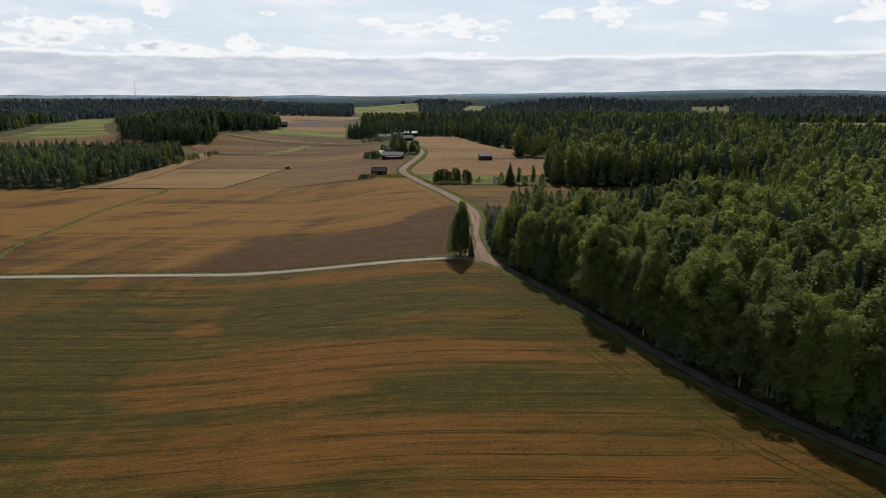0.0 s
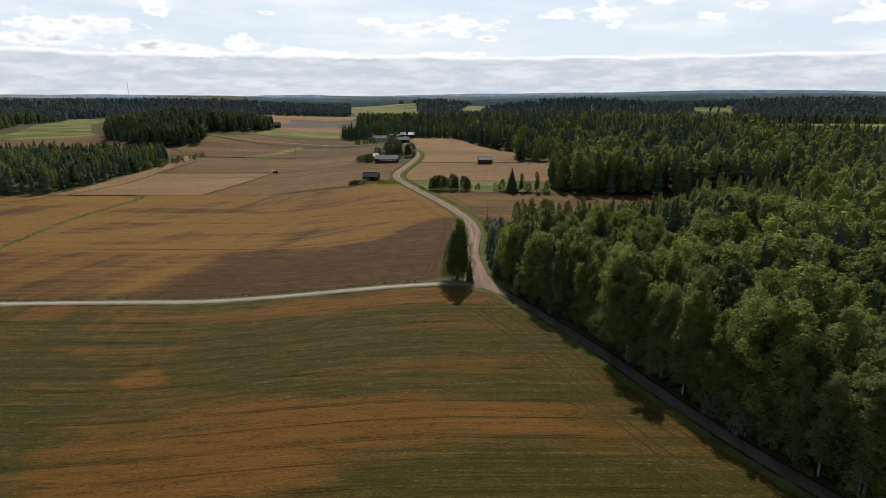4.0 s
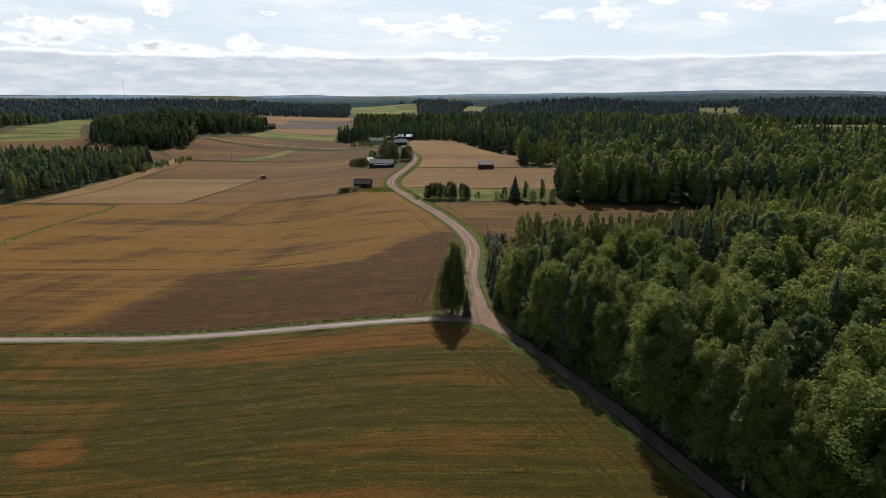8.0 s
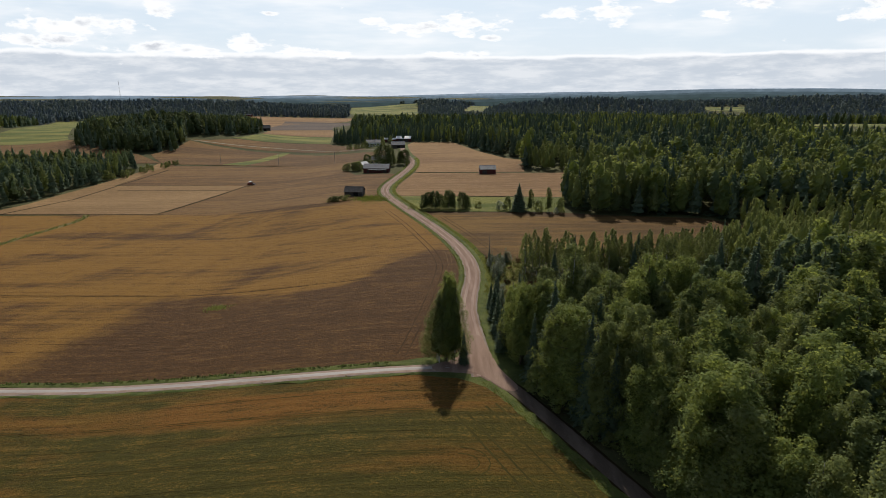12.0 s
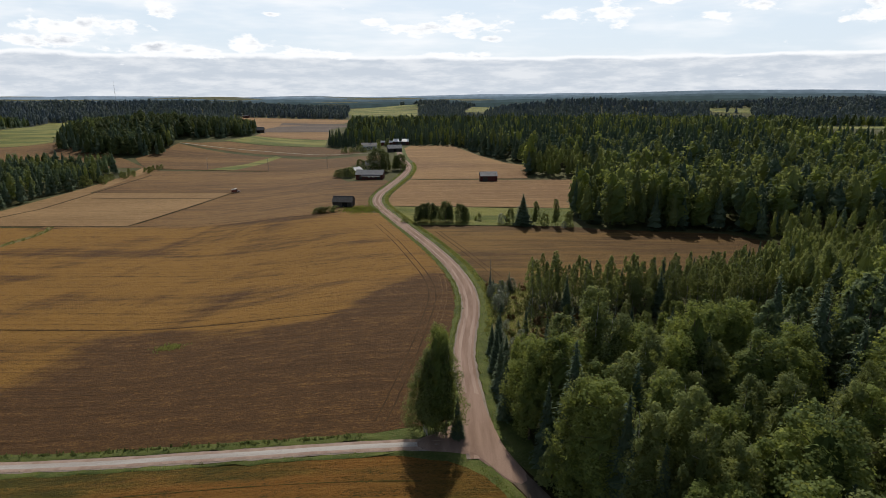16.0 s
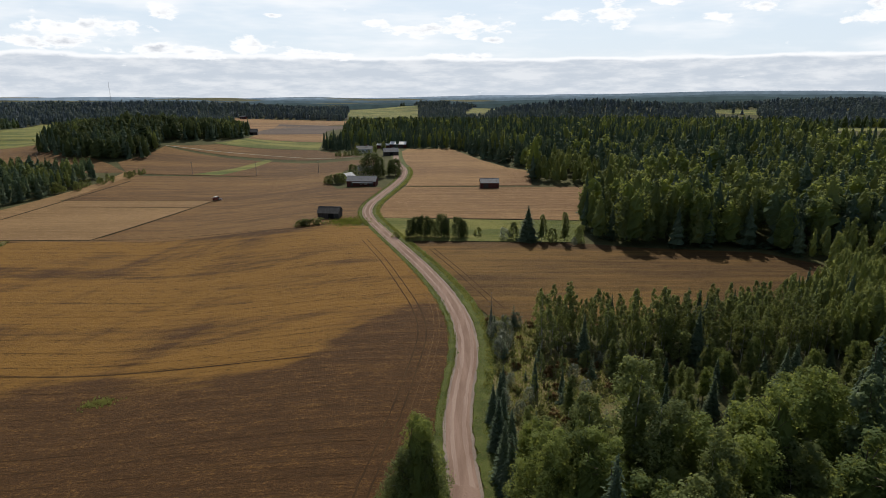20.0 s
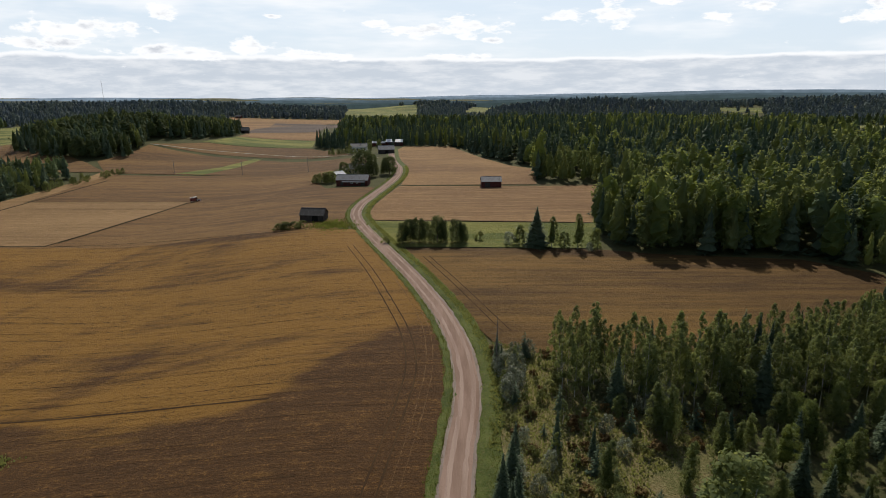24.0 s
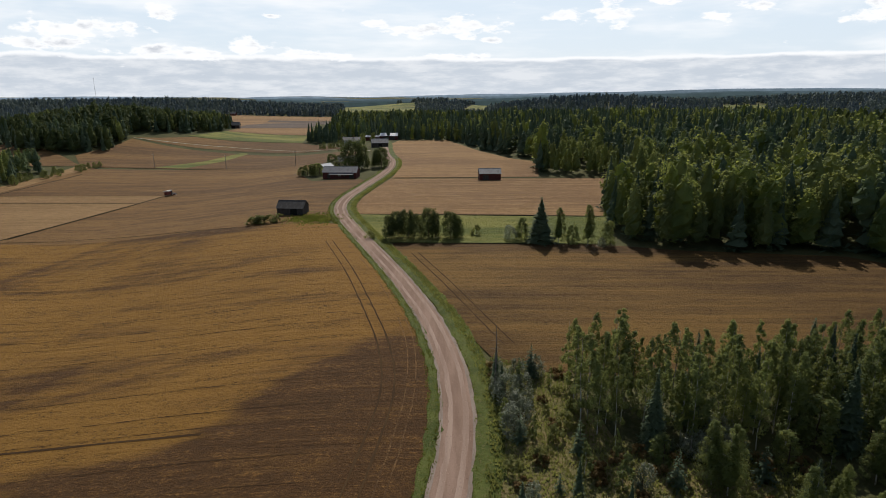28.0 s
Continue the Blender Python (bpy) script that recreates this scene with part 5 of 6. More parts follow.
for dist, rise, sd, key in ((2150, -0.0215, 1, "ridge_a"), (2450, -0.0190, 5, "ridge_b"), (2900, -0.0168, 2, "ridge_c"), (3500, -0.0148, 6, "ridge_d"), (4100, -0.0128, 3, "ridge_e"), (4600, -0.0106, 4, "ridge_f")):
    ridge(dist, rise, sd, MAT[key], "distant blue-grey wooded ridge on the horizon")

# ---- single trees and bushes ----
for dx, dy, h, w in ((-7.6, -18.2, 14.6, 1.15), (-4.7, -17.4, 15.8, 1.0), (-8.0, -17.2, 11.5, 1.2)):
    plant("birch", dx, dy, h, w, "trees at the crossing", "dense old birch standing at the road crossing")
for dx, dy, h, w in ((-6.1, -18.0, 18.0, 0.80), (-6.4, -16.8, 16.8, 0.82)):
    plant("aspen", dx, dy, h, w, "trees at the crossing", "dense old broadleaf tree standing at the road crossing")
plant("spruce", -3.0, -18.8, 7.0, 1.0, "trees at the crossing", "small spruce beside the birches at the crossing")
for x, y, h, w in ((-15.8, 127.2, 6.2, 0.85), (-13.4, 127.6, 7.2, 0.85), (-10.6, 127.2, 7.6, 0.92), (-9.0, 128.4, 6.4, 0.8), (-5.0, 127.2, 8.0, 0.88), (-3.2, 128.2, 6.6, 0.8), (1.0, 127.2, 7.2, 0.92), (2.8, 127.8, 5.8, 0.8)):
    plant("maple", x, y, h, w, "trees in the meadow strip", "low dense dark round-topped tree in the meadow")
plant("spruce", 24.4, 122, 12.2, 1.95, "trees in the meadow strip", "single dark pointed spruce in the meadow strip")
plant("birch", 29.0, 121.5, 9.8, 1.3, "trees in the meadow strip")
plant("birch", 36.5, 120.5, 10.8, 1.2, "trees in the meadow strip")
plant("alder", 32.5, 120, 5.0, 1.5, "trees in the meadow strip", "round bright green bush among the trees")
plant("willow", 16.8, 125.2, 4.0, 1.2, "trees in the meadow strip")
plant("alder", 20.0, 126.0, 6.0, 1.2, "trees in the meadow strip")
plant("shrub", 8.0, 130.5, 2.8, 1.0, "trees in the meadow strip")
plant("alder", 42.0, 119.0, 6.5, 1.2, "trees in the meadow strip")
plant("willow", 39.5, 117.5, 2.6, 1.2, "trees in the meadow strip")
plant("shrub", -21.0, 126.5, 2.2, 1.2, "trees in the meadow strip")
# dark young spruces along the road north of the crossing
for x, y, h in ((4.6, -13.5, 8.0), (5.2, -7.5, 9.0), (4.6, -4.5, 9.0), (5.8, -1.5, 9.0), (4.4, 2.5, 8.5), (5.4, 6.0, 8.0), (4.2, 10.0, 6.5), (5.6, 13.0, 7.0), (6.4, 17.0, 6.0)):
    plant("spruce", x, y, h, 1.15, "spruces beside the gravel road", "dense young spruce close beside the gravel road")
# bushes under the forest edge along the shaded road
ru = np.random.default_rng(55)
edge_line = offset(SOUTH, -3.0)[6:118]
for i in range(0, len(edge_line), 2):
    x, y = edge_line[i] + ru.normal(0, 0.5, 2)
    kind = ru.choice(["shrub", "willow", "alder", "sapling"], p=[0.35, 0.15, 0.3, 0.2])
    plant(kind, x + 0.6, y, {"shrub": 2.2, "willow": 3.4, "alder": 5.0, "sapling": 5.0}[kind] * ru.uniform(0.7, 1.3), 1.2, "bushes under the forest edge")
# bushes and young trees in the light behind the clearing
for kind, x, y, h, w in (("alder", 41.0, 31.0, 6.5, 1.3), ("aspen", 39.5, 34.5, 6.0, 1.3), ("alder", 47.0, 31.0, 5.0, 1.4), ("willow", 31.0, 32.2, 3.6, 1.2), ("aspen", 45.0, 25.0, 5.5, 1.4), ("alder", 36.0, 27.5, 4.0, 1.4), ("willow", 27.0, 29.0, 3.2, 1.3), ("alder", 23.0, 28.0, 3.6, 1.3)):
    plant(kind, x, y, h, w, "bushes behind the clearing", "round bright yellow-green bush behind the clearing" if kind != "willow" else "low silvery willow bush behind the clearing")
# tall pines with bare trunks where the eastern wood meets the young birches
rp = np.random.default_rng(14)
for i in range(18):
    plant("pine", 112 + i * 2.0 + rp.normal(0, 0.8), 112.5 + i * 0.45 + rp.normal(0, 1.4), rp.uniform(14, 18), rp.uniform(0.8, 1.1), "pines at the end of the brown field", "tall pine with long bare reddish trunk")
for x, y in SILVER:
    plant("willow", x, y, ru.uniform(7.0, 9.0), 0.85, "willows in the wood", "tall willow with pale silvery leaves among the birches")
# the overgrown clearing
rc = np.random.default_rng(90)
CLEARING = [(5.6, -5), (14, -6), (21, -1), (22, 14), (31, 20), (42, 25), (40, 28.5), (20, 31), (16.5, 37), (17, 46), (12, 51), (6.5, 54), (5.8, 40)]
mx, my = scatter(MID_WOOD, 3.9, 19)
for x, y in zip(mx, my):
    kind = rc.choice(["birch", "aspen", "spruce"], p=[0.50, 0.25, 0.25])
    plant(kind, x, y, rc.uniform(4.0, 8.5), 1.2, "young trees behind the clearing", {"birch": "half-grown birch behind the clearing", "aspen": "half-grown round aspen behind the clearing", "spruce": "half-grown spruce behind the clearing"}[kind])
for x, y, h in ((16.2, 11.1, 7.6), (27.5, 22.8, 8.0), (26.6, 24.5, 7.5), (8.6, 2.4, 7.5), (15.2, 2.9, 7.0), (24.0, 4.2, 7.0), (10.5, -3.0, 9.0), (19.0, -4.0, 9.0)):
    plant("birch", x, y, h, 1.25, "young trees behind the clearing", "single half-grown birch in the clearing")
clear_ground = sheet("clearing_ground", [(5.2, -6), (5.2, 25), (5.5, 40), (5.2, 53)], [(22, -3), (36, 22), (19, 33), (17.5, 47.5)], MAT["rank"], 0.03, 40, 50)
tagged(clear_ground, "rank dry grass and moss of an old felling", "clearing")
cx, cy = scatter(CLEARING, 3.0, 9)
for i in np.argsort(cy):
    kind = rc.choice(["shrub", "sapling", "young_spruce", "willow", "fern"], p=[0.34, 0.16, 0.12, 0.16, 0.22])
    h = {"shrub": rc.uniform(0.9, 2.0), "sapling": rc.uniform(2.5, 6.0), "young_spruce": rc.uniform(2.0, 5.0), "willow": rc.uniform(1.6, 3.6), "fern": rc.uniform(0.7, 1.2)}[kind]
    plant(kind, cx[i], cy[i], h, rc.uniform(0.9, 1.25), "scrub in the clearing")
for x, y, h in ((7.2, 40, 4.2), (8.4, 37, 4.0), (9.8, 41.5, 3.4), (7.6, 33, 3.8), (12.4, 48.4, 3.2), (7.0, 47.5, 2.6)):
    plant("willow", x, y, h, 1.1, "scrub in the clearing", "silvery willow bush beside the road")
for x, y, h in ((6.4, 44.8, 6.2), (7.0, 42.6, 5.0), (12.2, 20.5, 6.0), (16.5, 18.5, 5.0)):
    plant("spruce", x, y, h, 0.8, "scrub in the clearing", "ragged young spruce in the clearing")


def snag(x, y, h):
    ob = new("dead_tree")
    bm = bmesh.new()
    tube(bm, (0, 0, -0.3), (0.1, 0, h * 0.6), 0.11, 0.07, 7)
    tube(bm, (0.1, 0, h * 0.6), (0.05, 0.05, h), 0.07, 0.02, 6)
    part("trunk", bm, MAT["dead_wood"], ob)
    r = np.random.default_rng(int(h * 10))
    for i in range(14):
        z = h * r.uniform(0.35, 0.95)
        a = r.uniform(0, 6.28)
        l = (h - z) * 0.16 + 0.35
        bm = bmesh.new()
        tube(bm, (0.05, 0, z), (math.cos(a) * l, math.sin(a) * l, z - 0.1), 0.025, 0.008, 4)
        part("branch", bm, MAT["dead_wood"], ob)
    ob.matrix_basis = Matrix.Translation((x, y, float(height(x, y))))
    tagged(ob, "dead grey spruce with bare short branches", "tree")


snag(6.2, 43.6, 9.4)
snag(28.0, 24.5, 7.0)


# ---- buildings ----
def gable(name, label, x, y, turn, L, W, wall, rise, wmat, rmat, rlabel="", doors=(), windows=(), lean=None, eave=0.30, category="barn", chimney=False, ribs=0):
    """A gabled building, long side along its own x. doors: (x, width, height, side); windows: (x, z, width, height, side)."""
    ob = new(name)
    z0 = float(height(x, y))
    for s, n in ((-1, "wall"), (1, "wall")):
        part(n, box(bmesh.new(), 0, s * (W / 2 - 0.08), wall / 2 - 0.3, L, 0.16, wall + 0.6), MAT[wmat], ob)
    for s in (-1, 1):
        bm = bmesh.new()
        prism(bm, [(-W / 2 + 0.16, -0.6), (W / 2 - 0.16, -0.6), (W / 2 - 0.16, wall), (0, wall + rise - 0.06), (-W / 2 + 0.16, wall)], -0.08, 0.08)
        bmesh.ops.transform(bm, matrix=Matrix.Translation((s * (L / 2 - 0.08), 0, 0)) @ Matrix.Rotation(radians(90), 4, "Z"), verts=bm.verts)
        part("gable_wall", bm, MAT[wmat], ob)
    sl = math.hypot(W / 2 + eave, rise * (W / 2 + eave) / (W / 2))
    an = math.atan2(rise, W / 2)
    for s in (-1, 1):
        m = Matrix.Translation((0, 0, wall + rise)) @ Matrix.Rotation(-s * an, 4, "X") @ Matrix.Translation((0, s * sl / 2, 0.06))
        bm = bmesh.new()
        bmesh.ops.create_cube(bm, size=1, matrix=m @ Matrix.Diagonal((L + 2 * eave, sl, 0.10, 1)))
        rf = part("roof", bm, MAT[rmat], ob, rlabel)
        for i in range(ribs):
            bm = bmesh.new()
            bmesh.ops.create_cube(bm, size=1, matrix=m @ Matrix.Translation(((i + 0.5) / ribs * L - L / 2, 0, 0.075)) @ Matrix.Diagonal((0.05, sl, 0.05, 1)))
            part("roof_seam", bm, MAT[rmat], rf)
    part("ridge_cap", box(bmesh.new(), 0, 0, wall + rise + 0.10, L + 2 * eave, 0.30, 0.08), MAT[rmat], ob)
    for dx, w, h, s in doors:
        # on old wood the panel is an open doorway, its inner darkness painted on
        d = part("door", box(bmesh.new(), dx, s * (W / 2 + 0.03), h / 2, w, 0.10, h), MAT["dark"] if wmat == "old_wood" else MAT["old_wood"], ob)
        for q in (-1, 1):
            part("door_post", box(bmesh.new(), dx + q * (w / 2 + 0.06), s * (W / 2 + 0.05), h / 2, 0.12, 0.14, h), MAT[wmat], d)
    for wx, wz, w, h, s in windows:
        f = part("window", box(bmesh.new(), wx, s * (W / 2 + 0.02), wz, w + 0.2, 0.08, h + 0.2), MAT["white_wood"], ob)
        for q in (-1, 1):
            part("pane", box(bmesh.new(), wx + q * w / 4, s * (W / 2 + 0.05), wz, w / 2 - 0.05, 0.05, h), MAT["glass"], f)
    nb = max(4, int(L / 1.2))
    for s in (-1, 1):
        for i in range(nb + 1):
            if any(abs((i / nb - 0.5) * (L - 0.3) - q[0]) < q[1] / 2 + 0.2 and q[3] == s for q in doors):
                continue
            part("cover_board", box(bmesh.new(), (i / nb - 0.5) * (L - 0.3), s * (W / 2 + 0.02), wall / 2, 0.12, 0.05, wall), MAT[wmat], ob)
    if lean:
        d, h0, h1 = lean
        bm = bmesh.new()
        prism(bm, [(-W / 2 - d, h1 - 0.12), (-W / 2 + 0.1, h0 - 0.12), (-W / 2 + 0.1, h0), (-W / 2 - d, h1)], -L * 0.42, L * 0.30)
        bmesh.ops.transform(bm, matrix=Matrix.Rotation(radians(90), 4, "Z") @ Matrix.Diagonal((1, 1, 1, 1)), verts=bm.verts)
        part("lean_to_roof", bm, MAT["tin"], ob, "pale tin lean-to roof")
        for i in range(5):
            part("post", box(bmesh.new(), L * (-0.30 + 0.18 * i), -W / 2 - d + 0.15, h1 / 2 - 0.3, 0.16, 0.16, h1 + 0.3), MAT["old_wood"], ob)
    if chimney:
        c = part("chimney", box(bmesh.new(), L * 0.12, 0.3, wall + rise + 0.35, 0.7, 0.7, 1.5, 0.03), MAT["brick"], ob)
        part("chimney_cap", box(bmesh.new(), L * 0.12, 0.3, wall + rise + 1.15, 0.9, 0.9, 0.10, 0.02), MAT["tin_dark"], c)
    ob.matrix_basis = Matrix.Translation((x, y, z0)) @ Matrix.Rotation(radians(turn), 4, "Z")
    return tagged(ob, label, category)


gable("log_barn", "old unpainted dark field barn with weathered roof", -50.3, 160.6, -6, 8.6, 5.6, 2.4, 2.0, "old_wood", "shingle", "dark weathered roof", doors=((1.2, 2.2, 2.1, -1),))
gable("field_barn", "dark red field barn with grey metal roof", 19.0, 234.0, 2, 9.4, 6.5, 2.9, 1.9, "red_wood", "tin", "grey sheet-metal roof", doors=((-2.0, 2.6, 2.4, -1),), ribs=12)
gable("cow_house", "long dark red farm building with patched tin roof", -48.8, 243.2, -4, 15.6, 7.5, 2.7, 2.2, "red_wood", "tin", "patched grey tin roof", doors=((5.5, 2.2, 2.3, -1), (-5.0, 1.4, 2.0, -1)),
      windows=((0, 1.5, 0.9, 0.8, -1), (2.5, 1.5, 0.9, 0.8, -1)), lean=(1.5, 2.3, 1.9), ribs=16)
gable("granary", "small outbuilding with bright metal roof", -60.0, 263.0, 62, 7.0, 5.0, 2.6, 1.8, "old_wood", "tin_pale", "bright sheet-metal roof", ribs=7)
gable("farmhouse", "pale wooden farmhouse with dark roof among trees", -52.5, 281.0, 8, 12.0, 7.0, 3.4, 2.4, "yellow_wood", "tin_dark", "dark roof", windows=((-4, 1.7, 1.0, 1.3, -1), (-1, 1.7, 1.0, 1.3, -1), (3.4, 1.7, 1.0, 1.3, -1)), category="house", chimney=True)
gable("machine_hall", "long barn with bright white metal roof", -46.5, 455.0, -3, 14.0, 9.0, 3.2, 2.0, "red_wood", "tin_pale", "bright white metal roof", doors=((-3, 3.6, 2.8, -1), (3, 3.6, 2.8, -1)), ribs=10)
gable("cattle_shed", "low shed with white metal roof", -60.5, 460.0, -3, 11.0, 6.0, 2.4, 1.2, "red_wood", "tin_pale", "white metal roof", ribs=8)
gable("drying_barn", "old grey barn beside the farm track", -47.5, 392.0, 12, 11.5, 7.5, 3.0, 2.6, "old_wood", "tin", "faded grey roof", doors=((0, 2.4, 2.4, -1),), ribs=8)
gable("villa", "white farmhouse with grey roof behind a hedge", -73.0, 428.0, 5, 13.0, 8.0, 3.6, 2.2, "white_wood", "tin_dark", "grey roof", windows=((-4.4, 1.8, 1.2, 1.3, -1), (-1.2, 1.8, 1.2, 1.3, -1), (2.0, 1.8, 1.2, 1.3, -1), (4.8, 1.8, 1.0, 1.3, -1)), category="house", chimney=True)
gable("far_barn", "dark lone barn at the edge of a far field", -226.0, 606.0, 10, 12.0, 8.0, 3.4, 3.2, "old_wood", "tin_dark", "dark roof", doors=((0, 3.0, 2.6, -1),))
for x, y, t, m, rf in ((-352, 1420, 10, "white_wood", "tin_pale"), (-372, 1372, -20, "yellow_wood", "tin"), (-335, 1462, 30, "white_wood", "tin_pale"), (-450, 1236, 0, "red_wood", "tin_dark")):
    gable("far_house", "small distant pale house among trees", x, y, t, 12, 8, 4.0, 2.6, m, rf, windows=((-3, 2.0, 1.2, 1.4, -1), (3, 2.0, 1.2, 1.4, -1)), category="house")
# low scrub tapering off from the left wood, and garden edges
for i in range(26):
    q = i / 25
    plant("alder", -222 + 8 * q + rc.normal(0, 2.5), 252 + 80 * q + rc.normal(0, 1.5), rc.uniform(3.0, 6.5) * (1.15 - 0.6 * q), 1.3, "scrub at the end of the wood", "low dark bush tapering off from the wood")
for i in range(16):
    plant("alder", -395 + 9 * i + rc.normal(0, 2), 520 + 11 * i * 0.9 + rc.normal(0, 3), rc.uniform(4, 8), 1.4, "hedge between far pastures", "dark bush in a hedge between pastures")
# trees round the farms
G = "trees round the farm"
plant("maple", -46.0, 268.5, 14.5, 1.15, G)
plant("maple", -43.0, 271.0, 11.5, 0.80, G)
plant("maple", -34.0, 277.5, 10.0, 1.2, G, "broad dark green tree beside the farm road")
plant("maple", -37.5, 280.0, 8.5, 0.8, G)
plant("alder", -58.0, 272.5, 8.2, 1.7, G, "round dark clipped tree behind the barn")
for x, y, h, w in ((-70.5, 257.5, 4.6, 2.2), (-67.5, 255.5, 5.4, 2.2), (-64.2, 254.5, 5.6, 2.0), (-61.0, 252.5, 6.0, 1.8)):
    plant("alder", x, y, h, w, G, "rounded bush at the end of the barn")
for x, y in ((-59.4, 147.0), (-56.6, 147.4), (-54.2, 148.2), (-57.6, 148.6), (-51.8, 149.2)):
    plant("shrub", x, y, 2.4, 1.6, "bushes below the old barn", "low dark bush on the field edge below the barn")
for i in range(12):
    plant("alder", -96 + i * 2.6 + rc.uniform(-1, 1), 420 - i * 1.2 + rc.uniform(-3, 3), rc.uniform(3.0, 6.5), 1.2, G, "dark garden hedge and bushes round the farmhouse")
for x, y, h in ((-66, 436, 8), (-63, 420, 6), (-80, 434, 9), (-58, 445, 7)):
    plant("alder", x, y, h, 1.3, G, "garden tree beside the white farmhouse")


# ---- poles, mast, machine, small things ----
def power_pole(x, y, h=8.5):
    ob = new("power_pole")
    part("pole", tube(bmesh.new(), (0, 0, -0.5), (0, 0, h), 0.16, 0.11, 8), MAT["dead_wood"], ob)
    arm = part("crossarm", box(bmesh.new(), 0, 0, h - 0.5, 1.8, 0.12, 0.12), MAT["steel"], ob)
    for s in (-0.75, 0, 0.75):
        part("insulator", tube(bmesh.new(), (s, 0, h - 0.44), (s, 0, h - 0.20), 0.05, 0.04, 6), MAT["plastic_dark"], arm)
    ob.matrix_basis = Matrix.Translation((x, y, float(height(x, y)))) @ Matrix.Rotation(radians(80), 4, "Z")
    tagged(ob, "grey wooden power pole standing in the field", "pole", "power poles")


for x, y in ((-132.8, 325), (-88.4, 316), (-179, 331), (-48, 306)):
    power_pole(x, y)


def mast(x, y, h):
    ob = new("radio_mast")
    for a in range(3):
        c, s = math.cos(a * 2.094) * 0.7, math.sin(a * 2.094) * 0.7
        part("leg", tube(bmesh.new(), (c, s, 0), (c * 0.7, s * 0.7, h), 0.09, 0.06, 5), MAT["steel"], ob)
    for i in range(18):
        for a in range(3):
            b = (a + 1) % 3
            k = 1 - 0.3 * i / 18
            p = (math.cos(a * 2.094) * 0.7 * k, math.sin(a * 2.094) * 0.7 * k, h * i / 18)
            q = (math.cos(b * 2.094) * 0.7 * k, math.sin(b * 2.094) * 0.7 * k, h * (i + 1) / 18)
            part("brace", tube(bmesh.new(), p, q, 0.035, 0.035, 4), MAT["steel"], ob)
    ob.matrix_basis = Matrix.Translation((x, y, float(height(x, y))))
    tagged(ob, "thin steel lattice radio mast far away", "mast")


mast(-758, 1275, 72)


def wheel(parent, x, y, r, w):
    t = part("wheel", bmesh.new(), MAT["rubber"], parent)
    bm = bmesh.new()
    bmesh.ops.create_cone(bm, cap_ends=True, segments=18, radius1=r, radius2=r, depth=w, matrix=Matrix.Translation((x, y, r)) @ Matrix.Rotation(radians(90), 4, "X"))
    bmesh.ops.bevel(bm, geom=[e for e in bm.edges if len(e.link_faces) == 2 and e.calc_face_angle() > 1], offset=0.08, segments=2, affect="EDGES")
    part("tyre", bm, MAT["rubber"], t)
    bm = bmesh.new()
    bmesh.ops.create_cone(bm, cap_ends=True, segments=14, radius1=r * 0.5, radius2=r * 0.45, depth=w + 0.06, matrix=Matrix.Translation((x, y, r)) @ Matrix.Rotation(radians(90), 4, "X"))
    part("rim", bm, MAT["paint_white"], t)


def combine(x, y, turn):
    ob = new("combine_harvester")
    bm = bmesh.new()
    prism(bm, [(-3.1, 1.1), (1.2, 1.0), (1.2, 2.9), (-1.2, 3.1), (-2.6, 2.9), (-3.3, 2.2)], -1.25, 1.25)
    part("body", bm, MAT["paint_red"], ob, "red painted body")
    part("grain_tank", box(bmesh.new(), -0.5, 0, 3.25, 2.4, 2.3, 0.7, 0.06), MAT["paint_white"], ob, "white grain tank")
    cab = part("cab", box(bmesh.new(), 2.0, 0, 2.55, 1.5, 1.8, 1.7, 0.08), MAT["glass"], ob, "dark glazed cab")
    part("cab_roof", box(bmesh.new(), 2.0, 0, 3.46, 1.75, 1.95, 0.18, 0.05), MAT["paint_white"], cab, "white cab roof")
    part("feeder", box(bmesh.new(), 3.1, 0, 0.95, 1.9, 1.1, 0.7, 0.03, Matrix.Rotation(radians(18), 4, "Y")), MAT["steel"], ob)
    hd = part("header", box(bmesh.new(), 4.2, 0, 0.45, 0.9, 4.2, 0.6, 0.05), MAT["paint_red"], ob, "wide cutting header")
    part("reel", tube(bmesh.new(), (4.7, -2.2, 0.9), (4.7, 2.2, 0.9), 0.5, 0.5, 6), MAT["steel"], hd)
    for q in (-1, 1):
        part("divider", box(bmesh.new(), 4.8, q * 2.3, 0.35, 1.1, 0.08, 0.5), MAT["paint_white"], hd)
        wheel(ob, 1.9, q * 1.35, 0.85, 0.65)
        wheel(ob, -2.3, q * 1.15, 0.55, 0.4)
    part("unloading_pipe", tube(bmesh.new(), (0.2, 1.3, 3.2), (-3.6, 1.5, 3.4), 0.16, 0.16, 8), MAT["paint_white"], ob)
    part("exhaust", tube(bmesh.new(), (-2.2, -0.8, 2.9), (-2.2, -0.8, 3.7), 0.07, 0.07, 6), MAT["plastic_dark"], ob)
    part("ladder", box(bmesh.new(), 1.9, 1.35, 1.6, 0.5, 0.08, 1.2), MAT["steel"], ob)
    ob.matrix_basis = Matrix.Translation((x, y, float(height(x, y)) + 0.06)) @ Matrix.Rotation(radians(turn), 4, "Z") @ Matrix.Diagonal((0.62, 0.55, 0.68, 1))
    tagged(ob, "red combine harvester with white roof cutting barley", "combine harvester")


combine(-124.0, 230.5, 75)


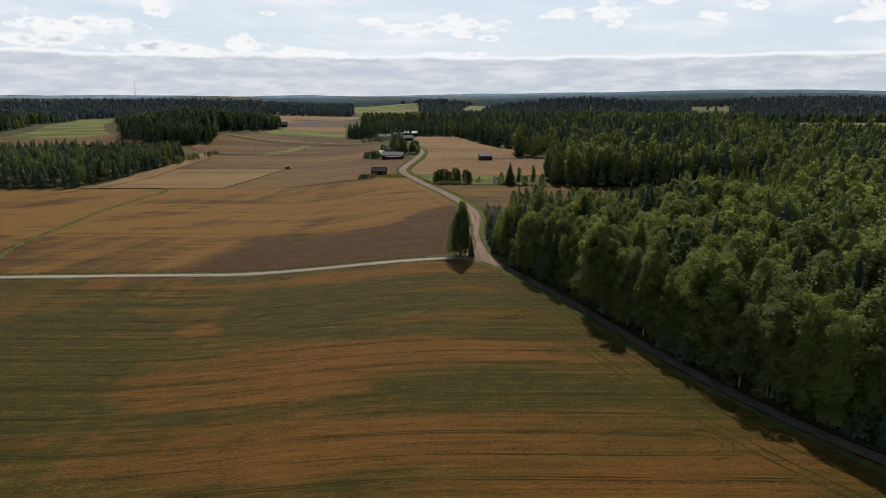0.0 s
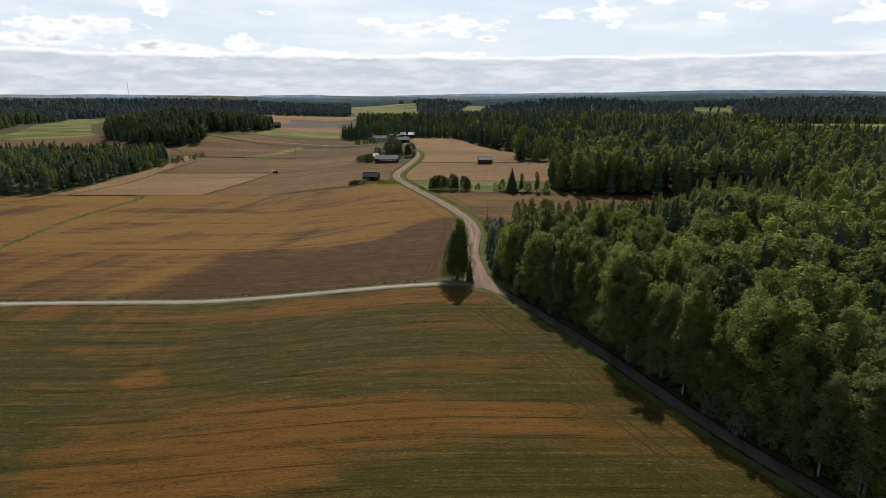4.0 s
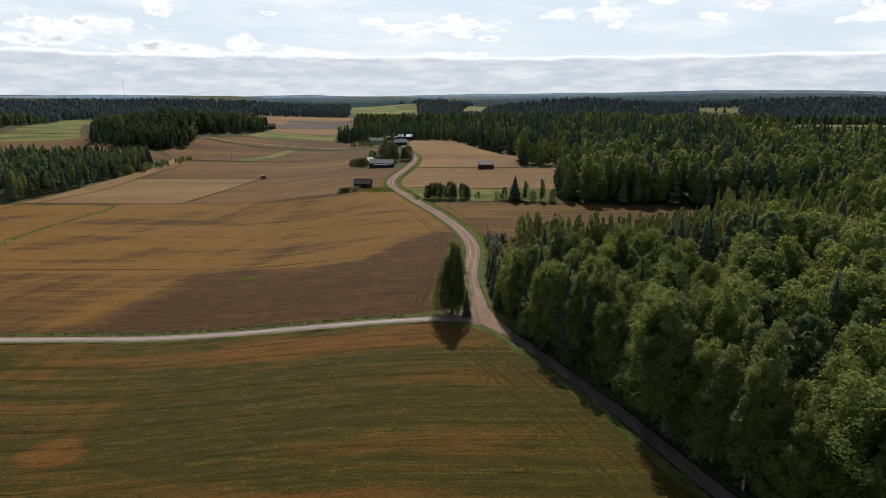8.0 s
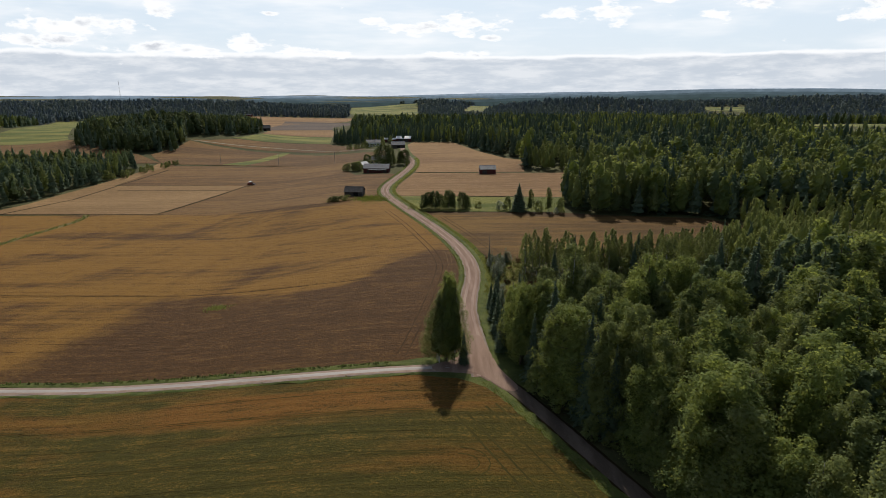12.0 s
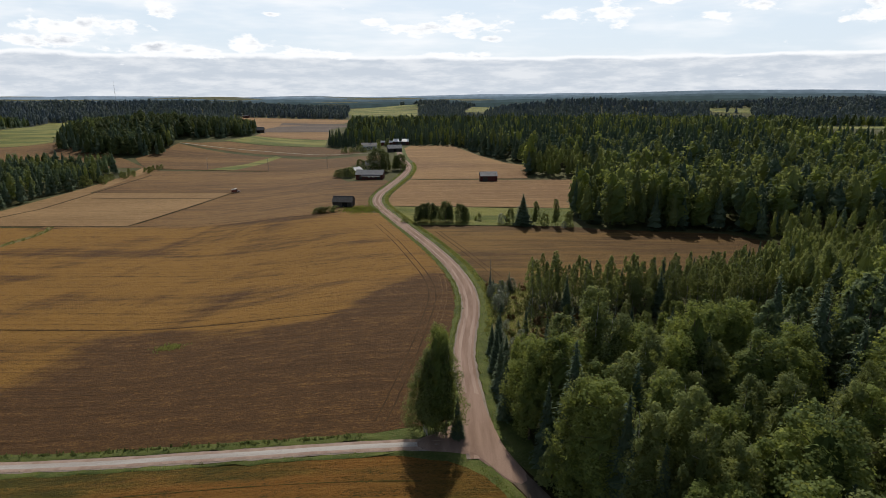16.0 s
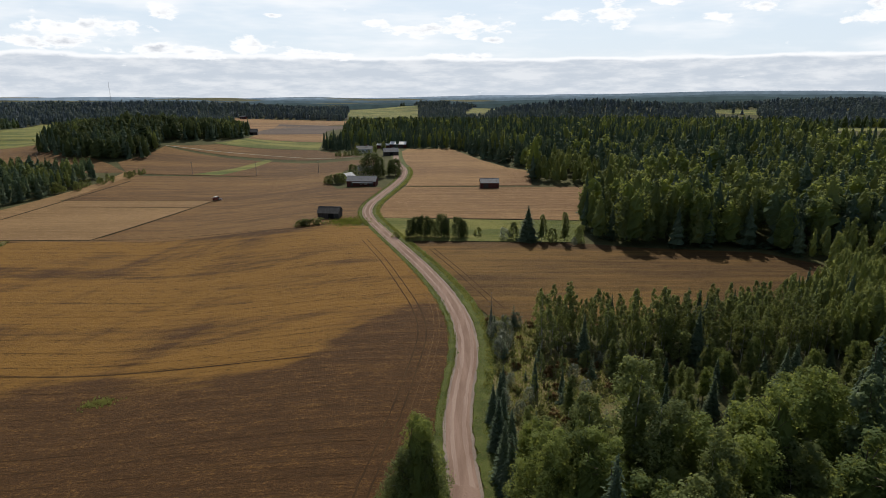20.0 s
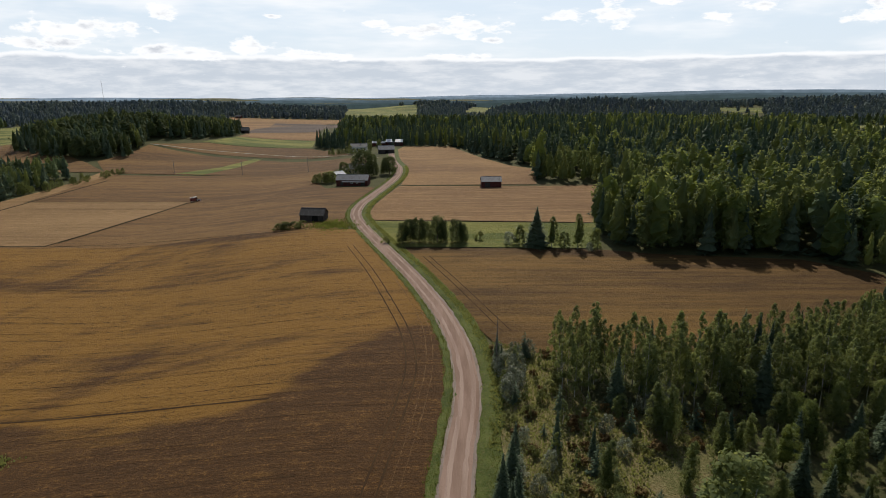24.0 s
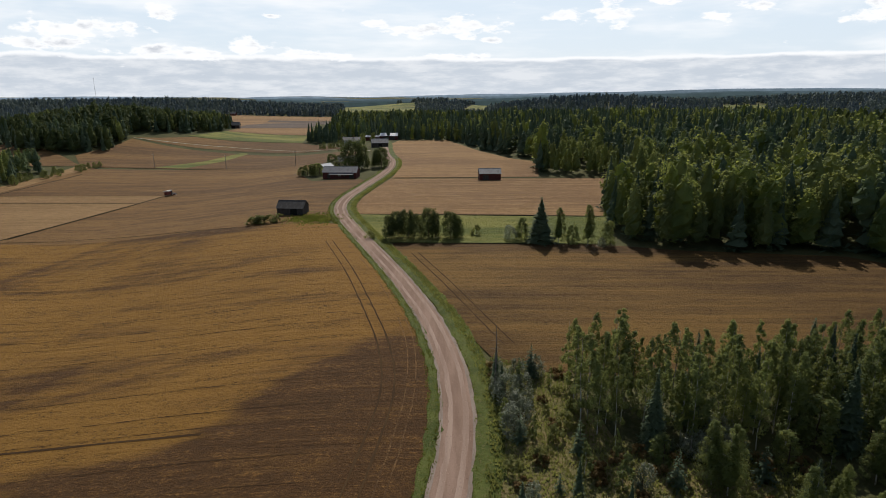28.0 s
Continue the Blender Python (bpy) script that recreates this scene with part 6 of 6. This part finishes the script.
# ---- grass, weeds and crop fringe ----
def tufts(name, label, px, py, size, m, seed, blades=3, up=-0.05):
    r = np.random.default_rng(seed)
    n = len(px)
    k = np.repeat(np.arange(n), blades)
    b = np.stack([px[k] + r.normal(0, 0.15, n * blades), py[k] + r.normal(0, 0.15, n * blades)], 1)
    z = height(b[:, 0], b[:, 1]) + up
    a = r.uniform(0, 6.28, n * blades)
    s = size * r.uniform(0.5, 1.4, n * blades)
    dx, dy = np.cos(a) * s * 0.35, np.sin(a) * s * 0.35
    lean = r.normal(0, 0.3, (n * blades, 2)) * s[:, None]
    v = np.stack([np.stack([b[:, 0] - dx, b[:, 1] - dy, z], 1), np.stack([b[:, 0] + dx, b[:, 1] + dy, z], 1), np.stack([b[:, 0] + lean[:, 0], b[:, 1] + lean[:, 1], z + s], 1)], 1).reshape(-1, 3)
    tagged(new(name, mesh_from(name, v, np.arange(len(v)).reshape(-1, 3), MAT[m])), label, "grass", kind="stuff")


def along(line, n, lo, hi, seed, smooth=1.0):
    r = np.random.default_rng(seed)
    t = r.uniform(0, len(line) - 1.001, n)
    i = t.astype(int)
    p = line[i] + (line[i + 1] - line[i]) * (t - i)[:, None]
    d = line[i + 1] - line[i]
    d /= np.hypot(d[:, 0], d[:, 1])[:, None]
    o = r.uniform(lo, hi, n)
    return p[:, 0] + d[:, 1] * o, p[:, 1] - d[:, 0] * o


for line, lo, hi, n, sd in ((MAIN[8:190], -3.8, -2.2, 6400, 1), (MAIN[5:190], 2.2, 5.4, 9000, 2), (SOUTH[3:], 1.6, 3.6, 3600, 3), (WEST[6:], -2.5, -1.5, 1300, 4), (WEST[6:], 1.5, 3.3, 2300, 5)):
    x, y = along(line, n, lo, hi, sd)
    tufts("verge_weeds", "tall green grass and weeds on the road verge", x, y, 0.27, "blade", sd)
x, y = along(MAIN[24:190], 3000, 3.4, 5.2, 8)
tufts("ditch_weeds", "dense dark green weeds in the ditch", x, y, 0.42, "shrub", 9, 5)
x, y = along(WEST[6:], 1300, 2.2, 3.2, 12)
tufts("ditch_weeds", "dark weeds in the ditch beside the narrow road", x, y, 0.55, "leaf_dark", 13, 3)
x, y = along(DITCH, 620, -1.6, 1.6, 14)
tufts("ditch_weeds", "weeds in the field ditch", x, y, 0.6, "shrub", 15, 3)
x, y = scatter(CLEARING, 0.42, 61)
tufts("clearing_grass", "rank grass and low herbs in the clearing", x, y, 0.38, "shrub", 62, 3)
r3 = np.random.default_rng(63)
px, py = r3.normal(-66.5, 1.5, 150), r3.normal(24.5, 0.9, 150)
tufts("weed_patch", "patch of bright green weeds in the brown field", px, py, 0.42, "shrub", 64, 5)
px, py = r3.normal(-42.0, 3.6, 900), r3.normal(152.0, 4.0, 900)
tufts("barn_weeds", "yellow-green tall weeds beside the old barn", px, py, 0.5, "blade", 65, 3)
x, y = scatter([(-18, 123.5), (-30, 156), (48, 152), (42, 122)], 0.8, 66)
tufts("meadow_grass", "lush tall meadow grass", x, y, 0.30, "blade", 67, 3)
